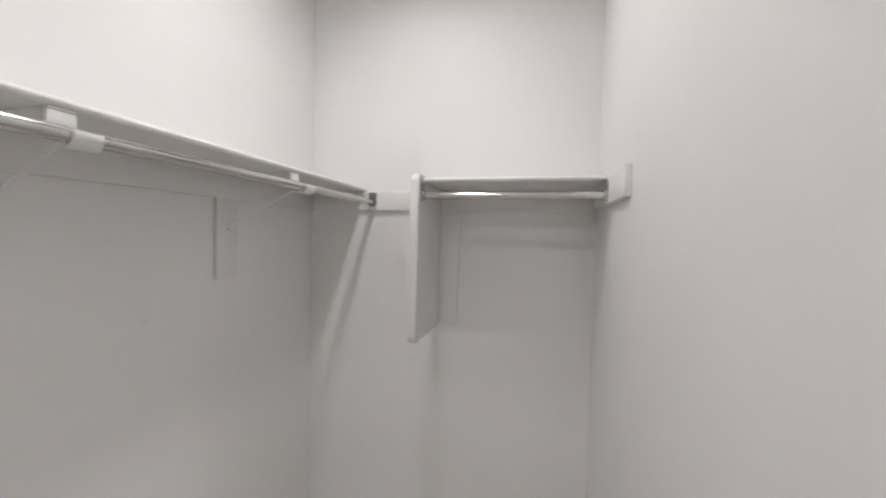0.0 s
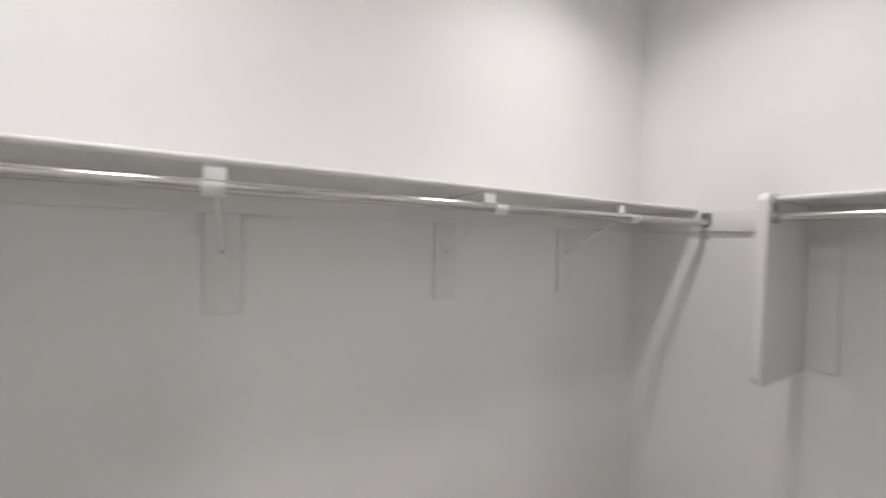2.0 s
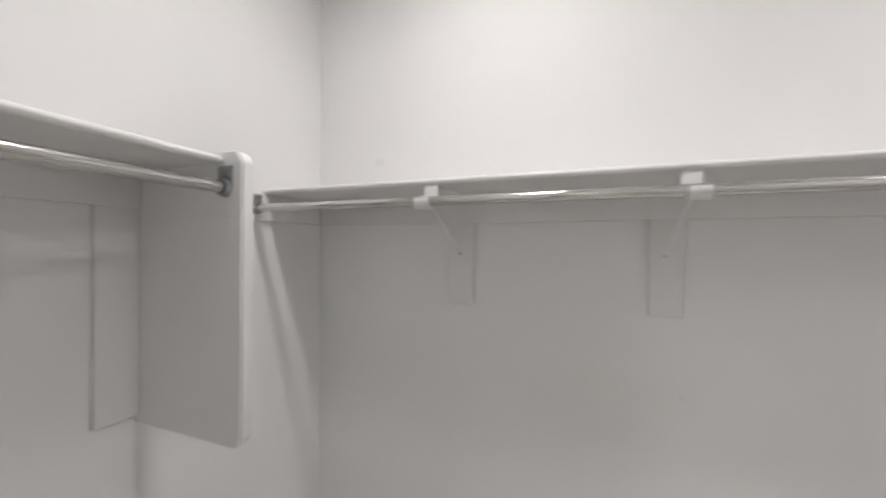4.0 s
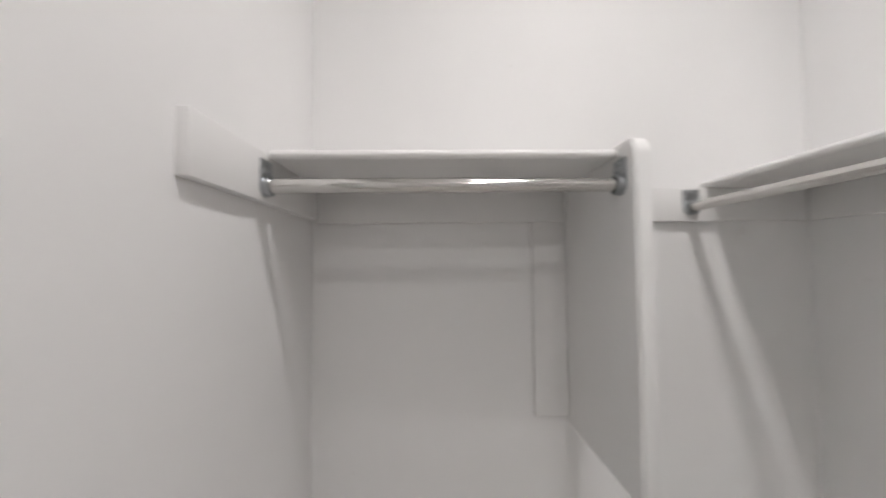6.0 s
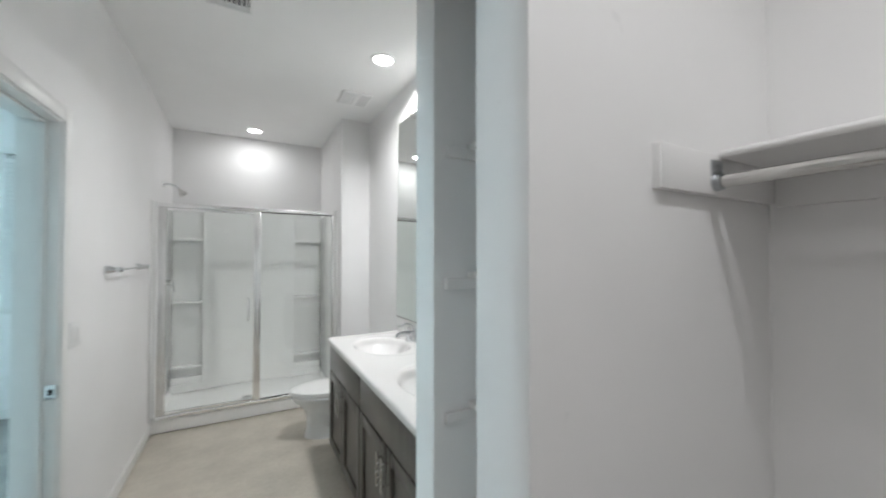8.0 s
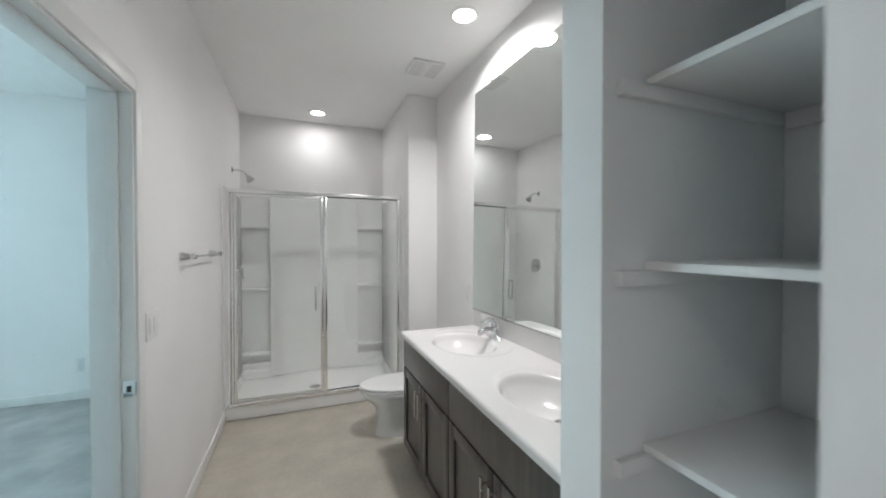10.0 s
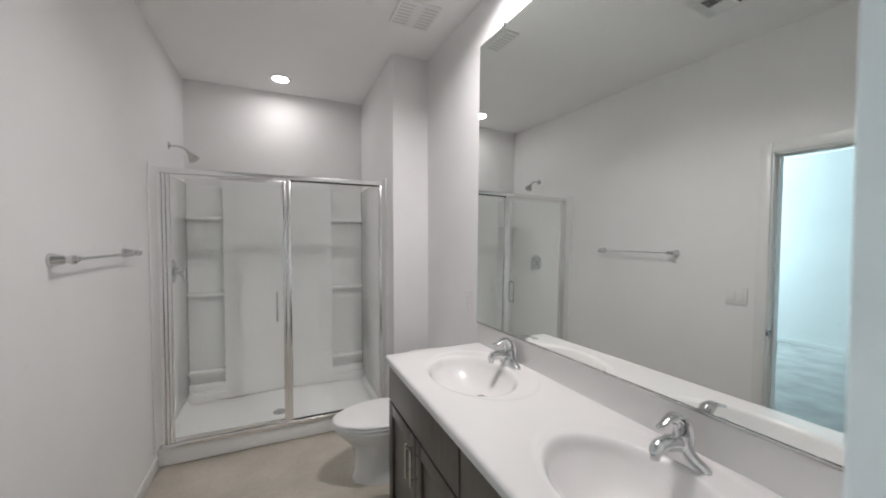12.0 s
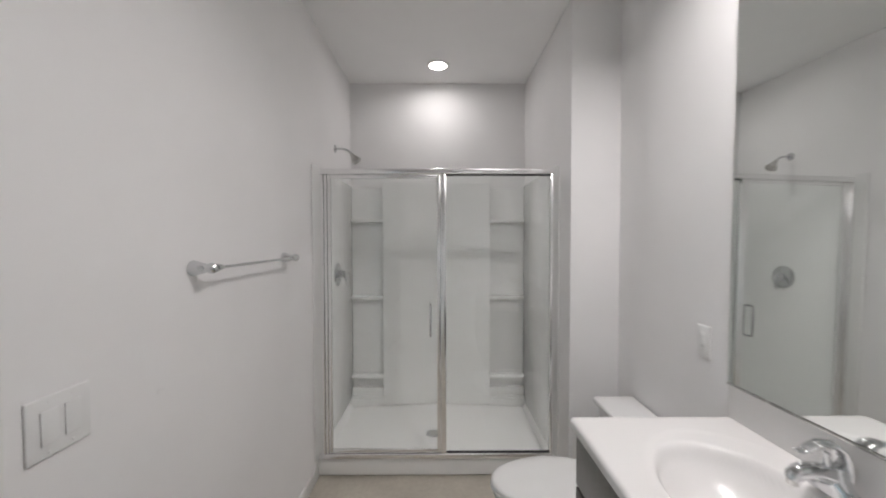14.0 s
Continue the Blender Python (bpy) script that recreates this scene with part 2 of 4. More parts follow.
structure("bedroom_floor", box(BW_ - 0.12, -0.12, BS - 0.11, BN + 0.12, 0.0, 0.006), CARPET, "light grey bedroom floor", "floor")
structure("bedroom_subfloor", box(BW_ - 0.12, CA - 0.121, CLY, BN + 0.12, -0.1, -0.001), FLOOR, "floor slab under the bedroom", "floor")
structure("ceiling", box(CA - 0.12, CB + 0.12, CLY - 0.12, BACK + 0.12, CEIL, CEIL + 0.1), CEILING, "flat white painted ceiling", "ceiling")
structure("bedroom_ceiling", box(BW_ - 0.12, CA - 0.121, CLY, BN + 0.12, CEIL, CEIL + 0.1), CEILING, "flat white bedroom ceiling", "ceiling")

# ---- walls ----
structure("wall_closet_long", box(CA - 0.12, CB + 0.12, CLY - 0.12, CLY, 0, CEIL), WALL, "white painted long closet wall", "wall")
structure("wall_closet_west", box(CA - 0.12, CA, CLY, CW0, 0, CEIL), WALL, "white painted closet end wall", "wall")
structure("wall_closet_east", box(CB, CB + 0.12, CLY, CW1, 0, CEIL), WALL, "white painted closet end wall", "wall")
w = box(CA - 0.12, OPX0, CW0, CW1, 0, CEIL)
box(OPX1, CB, CW0, CW1, 0, CEIL, bm=w)
box(OPX0, OPX1, CW0, CW1, OPZ, CEIL, bm=w)
structure("wall_closet_north", w, WALL, "white drywall with a plain wrapped opening", "wall")
w = box(LW - 0.12, LW, CW1, DY0, 0, CEIL)
box(LW - 0.12, LW, DY1, BACK, 0, CEIL, bm=w)
box(LW - 0.12, LW, DY0, DY1, DZ, CEIL, bm=w)
structure("wall_west", w, WALL, "white painted bathroom wall with a doorway", "wall")
structure("wall_east", prism([(wall_x(CW1), CW1), (RW + 0.15, CW1), (RW + 0.15, BACK), (wall_x(BACK), BACK)], 0, CEIL), WALL, "white painted wall behind the vanity", "wall")
structure("wall_north", box(LW - 0.12, RW + 0.15, BACK, BACK + 0.12, 0, CEIL), WALL, "white painted wall above the shower", "wall")
structure("wall_partition", box(PX, wall_x(PY1) + 0.002, PY0, PY1, 0, CEIL, 0.004), WALL, "white stub wall between linen shelves and vanity", "wall")
structure("wall_shower_side", box(WINGX, RW, WINGY, BACK, 0, CEIL, 0.004), WALL, "white wall at the end of the shower", "wall")
w = box(BW_, -0.12, BN, BN + 0.12, WZ + WH, CEIL)
box(BW_, -0.12, BN, BN + 0.12, 0, WZ, bm=w)
for x0, x1 in ((BW_, ADDED_WIN[0]), (ADDED_WIN[1], WIN1[0]), (WIN1[1], -0.12)):
    box(x0, x1, BN, BN + 0.12, WZ, WZ + WH, bm=w)
structure("wall_bedroom_north", w, WALL, "white bedroom wall with a window and an added unseen one", "wall")
structure("wall_bedroom_west", box(BW_ - 0.12, BW_, CLY, BN + 0.12, 0, CEIL), WALL, "white bedroom wall", "wall")
structure("wall_bedroom_south", box(BW_, -0.12, CW1, BS, 0, CEIL), WALL, "white bedroom wall", "wall")


# ---- baseboards ----
def baseboard(x0, x1, y0, y1):
    structure("baseboard", box(x0, x1, y0, y1, 0, 0.085, 0.004), TRIM, "white painted baseboard", "baseboard")


T = 0.012
baseboard(LW, LW + T, DY1 + 0.062, 3.835)
baseboard(LW, LW + T, CW1 + T, DY0 - 0.062)
baseboard(CA, CB, CLY, CLY + T)
baseboard(CA, CA + T, CLY + T, CW0)
baseboard(CB - T, CB, CLY + T, CW0)
baseboard(CA + T, OPX0, CW0 - T, CW0)
baseboard(OPX1, CB - T, CW0 - T, CW0)
baseboard(PX - T, PX, PY0, PY1)
baseboard(OPX1, RW, CW1, CW1 + T)
baseboard(PX, RW, PY0 - T, PY0)
structure("baseboard", prism([(wall_x(2.84) - T, 2.84), (wall_x(2.84), 2.84), (wall_x(WINGY), WINGY), (wall_x(WINGY) - T, WINGY)], 0, 0.085, "z", 0.003), TRIM, "white painted baseboard", "baseboard")
baseboard(WINGX, wall_x(WINGY) - T, WINGY - T, WINGY)
baseboard(BW_, -0.12, BN - T, BN)
baseboard(BW_, BW_ + T, BS, BN - T)

# ---- closet: shelves, rods, brackets ----
SH_LO, SH_HI, ROD_Z = 1.694, 1.712, 1.641
LED_LO, CLEAT_LO = 1.604, 1.314
SH_D, ROD_D, LONG_D, ROD_R = 0.305, 0.312, 0.344, 0.0142
PAN_Y0, PAN_Y1, PAN_LO, PAN_HI, PAN_D = -0.219, -0.187, 1.070, 1.722, 0.360
LONG_FRONT, LONG_ROD = CLY + SH_D, CLY + LONG_D


def board(name, x0, x1, y0, y1, z0, z1, label, category, group=""):
    return tagged(part(name, box(x0, x1, y0, y1, z0, z1, 0.0015), SHELF), label, category, group)


def flange(parent, m):
    """An open-topped rod socket with its screw plate, its back on the plane z = 0 of m."""
    outline = [(0.021 * math.cos(a), 0.021 * math.sin(a)) for a in (math.pi + math.pi * k / 12 for k in range(13))]
    outline += [(0.021, 0.047), (-0.021, 0.047)]
    plate = prism(outline, 0, 0.003, "z")
    lathe([(0.019, 0.003), (0.019, 0.013), (0.0155, 0.013), (0.0155, 0.004)], 24, bm=plate)
    for u, v in ((-0.012, 0.026), (0.012, 0.026), (0, 0.038)):
        lathe([(0.004, 0.003), (0.0035, 0.0055), (0.001, 0.006)], 10, Matrix.Translation((u, v, 0)), plate)
    bmesh.ops.transform(plate, matrix=m, verts=plate.verts)
    part("flange", plate, ZINC, parent, "zinc-plated rod socket with two screws")


def rod(x0, y0, x1, y1, label):
    """A two-piece telescoping rod between two sockets."""
    rod_thing = thing("closet_rod", 0, 0, 0, label, "closet rod", "closet rods")
    a, b = Vector((x0, y0, ROD_Z)), Vector((x1, y1, ROD_Z))
    d = (b - a).normalized()
    mid = a.lerp(b, 0.62)
    part("outer_tube", tube([a + d * 0.004, mid], ROD_R, 20), ROD, rod_thing)
    part("inner_tube", tube([mid, b - d * 0.004], ROD_R - 0.0012, 20), ROD, rod_thing, "thinner telescoping end of the rod")
    for p, w in ((a, d), (b, -d)):
        up = Vector((0, 0, 1))
        side = up.cross(w)
        m = Matrix((( side.x, up.x, w.x, p.x), (side.y, up.y, w.y, p.y), (side.z, up.z, w.z, p.z), (0, 0, 0, 1)))
        flange(rod_thing, m)


# ledgers and cleats on the walls
L, TC = 0.019, 0.017
board("ledger", CA, CB, CLY, CLY + L, LED_LO, SH_LO, "white painted ledger board under the long shelf", "ledger", "closet ledgers")
for wall, s, run in ((CA, 1, 0.550), (CB, -1, 0.517)):
    xs = sorted((wall, wall + s * L))
    board("ledger", *xs, CLY + L, PAN_Y0, LED_LO, SH_LO, "white painted ledger board on the closet end wall", "ledger", "closet ledgers")
    board("ledger", *xs, PAN_Y1, CW0 - L, LED_LO, SH_LO - 0.0005, "white painted ledger board under the short shelf", "ledger", "closet ledgers")
    xs = sorted((wall + s * L, wall + s * run))
    board("ledger", *xs, CW0 - L, CW0, LED_LO + 0.008, SH_LO + 0.008, "white ledger board running past the short shelf", "ledger", "closet ledgers")
    xs = sorted((wall, wall + s * TC))
    board("cleat", *xs, PAN_Y1, PAN_Y1 + 0.089, PAN_LO + 0.023, LED_LO, "white upright cleat beside the divider panel", "cleat", "closet cleats")
BRACKETS = [1.284, 0.647, -0.076, -0.715]
for x in BRACKETS:
    board("cleat", x - 0.047, x + 0.042, CLY, CLY + TC, CLEAT_LO, LED_LO, "white upright cleat behind a shelf bracket", "cleat", "closet cleats")

# shelves
tagged(part("closet_shelf", box(CA, CB, CLY, LONG_FRONT, SH_LO, SH_HI, 0.009, 4), SHELF), "long white painted shelf along the closet wall", "shelf", "closet shelves")
for wall, s in ((CA, 1), (CB, -1)):
    xs = sorted((wall, wall + s * SH_D))
    tagged(part("closet_shelf", box(*xs, PAN_Y1, CW0 - L - 0.0005, SH_LO, SH_HI, 0.009, 4), SHELF), "short white shelf between divider panel and wall", "shelf", "closet shelves")
    # divider panel with rounded front corners
    r, far = 0.035, wall + s * PAN_D
    out = [(wall, PAN_LO), (wall, PAN_HI)]
    out += [(far - s * r + s * r * math.sin(a), PAN_HI - r + r * math.cos(a)) for a in (math.pi / 2 * k / 8 for k in range(9))]
    out += [(far - s * r + s * r * math.cos(a), PAN_LO + r - r * math.sin(a)) for a in (math.pi / 2 * k / 8 for k in range(9))]
    tagged(part("divider_panel", prism(out, PAN_Y0, PAN_Y1 - 0.0005, "y", 0.004), SHELF), "white painted end panel with rounded corners", "shelf panel", "closet panels")
    rx = wall + s * ROD_D
    rod(rx, CW0 - L, rx, PAN_Y1, "short chromed closet rod under the short shelf")
rod(CA + L, LONG_ROD, CB - L, LONG_ROD, "long chromed closet rod held by white brackets")


def shelf_bracket(x):
    """Wall leg, arm under the shelf, slanting brace and the hook round the rod."""
    b = thing("shelf_bracket", x, CLY, 0, "white steel shelf-and-rod bracket screwed to a cleat", "bracket", "shelf brackets")
    y0, w = L, 0.020
    part("foot_plate", box(-0.010, 0.010, TC, TC + 0.003, SH_LO - 0.215, SH_LO - 0.160, 0.001), PLASTIC, b)
    part("arm", box(-w, w, y0, 0.300, SH_LO - 0.005, SH_LO - 0.0005, 0.001), PLASTIC, b)
    part("front_tab", box(-0.022, 0.022, 0.290, 0.300, SH_LO - 0.050, SH_LO - 0.005, 0.003), PLASTIC, b)
    ry = LONG_D
    # a pressed strap that widens from the foot to the hook
    rings = []
    for y, z, half in ((TC + 0.003, SH_LO - 0.195, 0.0032), (0.09, SH_LO - 0.165, 0.0034), (0.19, SH_LO - 0.112, 0.0038), (0.29, SH_LO - 0.062, 0.005), (ry - 0.012, ROD_Z - 0.017, 0.010)):
        rings.append([(-half, y, z), (half, y, z), (half * 0.6, y + 0.001, z - 0.004), (-half * 0.6, y + 0.001, z - 0.004)])
    part("brace", loft(rings), SHELF, b, "slim slanting strap of the bracket")
    pts = [(0, ry + 0.0185 * math.cos(a), ROD_Z + 0.0185 * math.sin(a)) for a in (radians(130 + 250 * k / 16) for k in range(17))]
    hook = bmesh.new()
    for i, (_, y, z) in enumerate(pts):
        d = Vector((0, y - ry, z - ROD_Z)).normalized() * 0.0035
        for sx in (-0.021, 0.021):
            hook.verts.new((sx, y - d.y, z - d.z))
            hook.verts.new((sx, y + d.y, z + d.z))
    hook.verts.ensure_lookup_table()
    v = hook.verts
    for i in range(16):
        a, c = 4 * i, 4 * i + 4
        for p, q in ((0, 1), (1, 3), (3, 2), (2, 0)):
            hook.faces.new((v[a + p], v[a + q], v[c + q], v[c + p]))
    hook.faces.new((v[0], v[2], v[3], v[1]))
    hook.faces.new((v[64], v[65], v[67], v[66]))
    part("hook", hook, PLASTIC, b, "white plastic hook round the rod")
    for z in (SH_LO - 0.200,):
        part("screw", lathe([(0.005, 0), (0.0045, 0.002), (0.001, 0.003)], 10, Matrix.Translation((0, TC + 0.003, z)) @ Matrix.Rotation(radians(-90), 4, "X")), ZINC, b, "dull screw head")
    return b


for x in BRACKETS:
    shelf_bracket(x)

# ---- linen recess: three shelves on cleats ----
for z in (1.832, 1.428, 1.022):
    sx = 1.310
    tagged(part("linen_shelf", box(sx, RW, CW1, PY0, z - 0.019, z, 0.003), SHELF), "white painted linen shelf across the recess", "shelf", "linen shelves")
    for y0, y1 in ((PY0 - 0.018, PY0), (CW1, CW1 + 0.018)):
        board("linen_cleat", 1.225, RW - 0.019, y0, y1, z - 0.052, z - 0.0195, "white cleat that carries a linen shelf", "cleat", "linen cleats")
    board("linen_cleat", RW - 0.018, RW, CW1 + 0.018, PY0 - 0.018, z - 0.062, z - 0.0195, "white back cleat under a linen shelf", "cleat", "linen cleats")


# ---- doorway and door to the bedroom ----
def jamb_set():
    bm = box(LW - 0.125, LW + 0.005, DY0, DY0 + 0.018, 0, DZ, 0.002)
    box(LW - 0.125, LW + 0.005, DY1 - 0.018, DY1, 0, DZ, 0.002, bm=bm)
    box(LW - 0.125, LW + 0.005, DY0 + 0.018, DY1 - 0.018, DZ - 0.018, DZ, 0.002, bm=bm)
    stop = box(LW - 0.075, LW - 0.038, DY0 + 0.018, DY0 + 0.029, 0, DZ - 0.018, 0.002)
    box(LW - 0.075, LW - 0.038, DY1 - 0.029, DY1 - 0.018, 0, DZ - 0.018, 0.002, bm=stop)
    box(LW - 0.075, LW - 0.038, DY0 + 0.029, DY1 - 0.029, DZ - 0.029, DZ - 0.018, 0.002, bm=stop)
    frame_ob = structure("door_frame", bm, TRIM, "white painted door jamb", "door frame")
    part("door_stop", stop, TRIM, frame_ob)
    for x0, x1 in ((LW + 0.0005, LW + 0.016), (LW - 0.136, LW - 0.1205)):
        c = box(x0, x1, DY0 - 0.055, DY0 + 0.008, 0, DZ + 0.055, 0.005)
        box(x0, x1, DY1 - 0.008, DY1 + 0.055, 0, DZ + 0.055, 0.005, bm=c)
        box(x0, x1, DY0 + 0.008, DY1 - 0.008, DZ - 0.008, DZ + 0.055, 0.005, bm=c)
        structure("door_casing", c, TRIM, "white painted flat door casing", "trim")
    strike = thing("strike_plate", LW - 0.012, DY1 - 0.018, 0.915, "nickel strike plate let into the jamb", "strike plate")
    part("plate", box(-0.020, 0.020, -0.0025, 0, -0.030, 0.030, 0.001), CHROME, strike)
    part("lip", box(0.0165, 0.0195, -0.0025, 0.022, -0.022, 0.022, 0.001), CHROME, strike, "chrome lip that turns round the jamb edge")
    # No real hole: a dark block painted as its shade.
    part("latch_hole_shade", box(-0.009, 0.006, -0.0032, -0.0005, -0.012, 0.012), DARK, strike)


jamb_set()


def panel_door():
    """A moulded two-panel leaf, hinged at its local origin, along local -y."""
    d = thing("door", LW + 0.022, DY0 + 0.012, 0.012, "white two-panel interior door standing open against the wall", "door", rz=8)
    W, H, TH = 0.768, 2.022, 0.035
    st, top, lock, bot = 0.105, 0.08, (0.87, 0.997), 0.20

    def leaf_box(name, y0, y1, z0, z1, x0=0.0, x1=TH, bevel=0.002, label=""):
        part(name, box(x0, x1, -y1, -y0, z0, z1, bevel), TRIM, d, label)

    leaf_box("stile", 0, st, 0, H)
    leaf_box("stile", W - st, W, 0, H)
    leaf_box("rail", st, W - st, H - top, H)
    leaf_box("rail", st, W - st, lock[0], lock[1])
    leaf_box("rail", st, W - st, 0, bot)
    for z0, z1 in ((bot, lock[0]), (lock[1], H - top)):
        leaf_box("panel", st, W - st, z0, z1, 0.010, TH - 0.010, 0)
        bm = bmesh.new()
        for x0, x1, xo in ((TH - 0.010, TH - 0.001, 1), (0.001, 0.010, -1)):
            a = [(-st, z0), (-(W - st), z0), (-(W - st), z1), (-st, z1)]
            m = 0.018
            b = [(-st - m, z0 + m), (-(W - st) + m, z0 + m), (-(W - st) + m, z1 - m), (-st - m, z1 - m)]
            hi, lo = (x1, x0) if xo > 0 else (x0, x1)
            va = [bm.verts.new((hi, y, z)) for y, z in a]
            vb = [bm.verts.new((lo + 0.0006 * xo, y, z)) for y, z in b]
            for k in range(4):
                bm.faces.new((va[k], va[(k + 1) % 4], vb[(k + 1) % 4], vb[k]))
        part("panel_moulding", bm, TRIM, d, sharp=20)
    for z in (0.2, 1.0, 1.78):
        part("hinge", tube([(-0.004, 0.004, z - 0.045), (-0.004, 0.004, z + 0.045)], 0.006, 10), NICKEL, d, "nickel hinge barrel")
    for s in (1, -1):
        base = Matrix.Translation((TH if s > 0 else 0, -(W - 0.06), 0.905)) @ Matrix.Rotation(radians(90 * s), 4, "Y")
        part("door_knob", lathe([(0.032, 0), (0.032, 0.006), (0.012, 0.012), (0.011, 0.03), (0.024, 0.038), (0.0275, 0.05), (0.022, 0.062), (0.002, 0.066)], 24, base), NICKEL, d, "round brushed nickel knob")


panel_door()

# ---- bedroom seen through the doorway: window, blind, outlets ----

def window(name, x, width, label):
    """A white single-hung frame in the north wall, its two panes and its sill."""
    win = tagged(new(name), label, "window", kind="structure")
    win.location = (x, BN, WZ)
    fr = box(0, width, 0.03, 0.09, 0, 0.045, 0.003)
    box(0, width, 0.03, 0.09, WH - 0.045, WH, 0.003, bm=fr)
    box(0, 0.045, 0.03, 0.09, 0.045, WH - 0.045, 0.003, bm=fr)
    box(width - 0.045, width, 0.03, 0.09, 0.045, WH - 0.045, 0.003, bm=fr)
    box(0.045, width - 0.045, 0.035, 0.085, WH / 2 - 0.02, WH / 2 + 0.02, 0.003, bm=fr)
    part("window_frame", fr, PLASTIC, win)
    part("window_sill", box(0, width, -0.03, 0.029, 0.0005, 0.018, 0.004), TRIM, win)
    for z0, z1 in ((0.045, WH / 2 - 0.02), (WH / 2 + 0.02, WH - 0.045)):
        p = part("pane", box(0.045, width - 0.045, 0.058, 0.062, z0, z1), PANE, win)
        p.visible_shadow = False


window("window_1", WIN1[0], WIN1[1] - WIN1[0], "white window added out of view for the bedroom's daylight behind a lowered slatted blind")
# Added out of view, only to hold the daylight fill lamp.
window("added_window", ADDED_WIN[0], ADDED_WIN[1] - ADDED_WIN[0], "white window added out of view for the bedroom's daylight")
WW = 0.80
blind = thing("window_blind", WIN1[0], BN - 0.035, WZ + 0.02, "white slatted blind, nearly closed, hanging in the bedroom window", "blind")
part("head_rail", box(-0.02, WW + 0.02, -0.03, 0.03, WH - 0.03, WH + 0.03, 0.004), PLASTIC, blind)
part("bottom_rail", box(0, WW, -0.02, 0.02, 0.0, 0.016, 0.003), PLASTIC, blind)
bm = box(0.0, WW, -0.023, 0.023, -0.0012, 0.0012)
bmesh.ops.rotate(bm, cent=(0, 0, 0), matrix=Matrix.Rotation(radians(60), 3, "X"), verts=bm.verts)
slat_me = mesh_of("slat", bm, PLASTIC)
for i in range(32):
    s_ob = new("slat", slat_me)
    s_ob.parent = blind
    s_ob.location = (0, 0, 0.045 + i * 0.0428)
for x in (0.12, WW - 0.12):
    part("ladder_cord", tube([(x, -0.025, 0.01), (x, -0.025, WH - 0.03)], 0.0012, 6), PLASTIC, blind)


def wall_plate(name, m, label, category, width, kind, gang=1):
    """A cover plate in local x (along the wall), z up, facing local -y."""
    p = tagged(new(name), label, category)
    p.matrix_world = m
    h = 0.121
    part("cover", box(-width / 2, width / 2, -0.006, 0, -h / 2, h / 2, 0.003, 3), PLASTIC, p)
    for g in range(gang):
        cx = (g - (gang - 1) / 2) * 0.046
        if kind == "rocker":
            part("rocker", box(cx - 0.0165, cx + 0.0165, -0.0095, -0.0055, -0.0335, 0.0335, 0.0015), PLASTIC, p)
        else:
            part("socket", box(cx - 0.0165, cx + 0.0165, -0.0078, -0.0055, -0.0335, 0.0335, 0.0015), PLASTIC, p)
            for z in (-0.018, 0.018):
                for dx in (-0.006, 0.006):
                    # Raised grey strip, painted as the shade in the outlet's opening.
                    part("slot_shade", box(cx + dx - 0.001, cx + dx + 0.001, -0.0083, -0.007, z - 0.004, z + 0.004), GREY_SLOT, p)
        for z in (-0.049, 0.049):
            part("screw", lathe([(0.003, 0), (0.0027, 0.001), (0.0005, 0.0013)], 8, Matrix.Translation((cx, -0.006, z)) @ Matrix.Rotation(radians(90), 4, "X")), PLASTIC, p)
    return p


for x in (-1.357, -1.184):
    wall_plate("power_outlet", pose(x, BN, 0.33), "white outlet plate low on the bedroom wall", "outlet", 0.072, "socket")
wall_plate("light_switch", pose(LW, 2.326, 1.122, 0, 0, 90), "white double rocker switch plate", "light switch", 0.126, "rocker", 2)
wall_plate("power_outlet", pose(wall_x(2.975), 2.975, 1.095, 0, 0, -91.3), "white outlet plate above the toilet", "outlet", 0.072, "socket")


# ---- ceiling fittings ----
def downlight(x, y):
    d = thing("recessed_downlight", x, y, CEIL, "white recessed disc downlight, switched on, in the ceiling", "ceiling light", "downlights")
    part("trim_ring", lathe([(0.066, -0.004), (0.066, -0.008), (0.082, -0.006), (0.088, -0.001), (0.088, 0)], 40), PLASTIC, d)
    part("lens", lathe([(0.0655, -0.004), (0.064, -0.0065), (0.03, -0.0075), (0.001, -0.008)], 40), LENS, d, "glowing frosted lens")


for x, y in BATH_LAMPS + CLOSET_LAMPS:
    downlight(x, y)


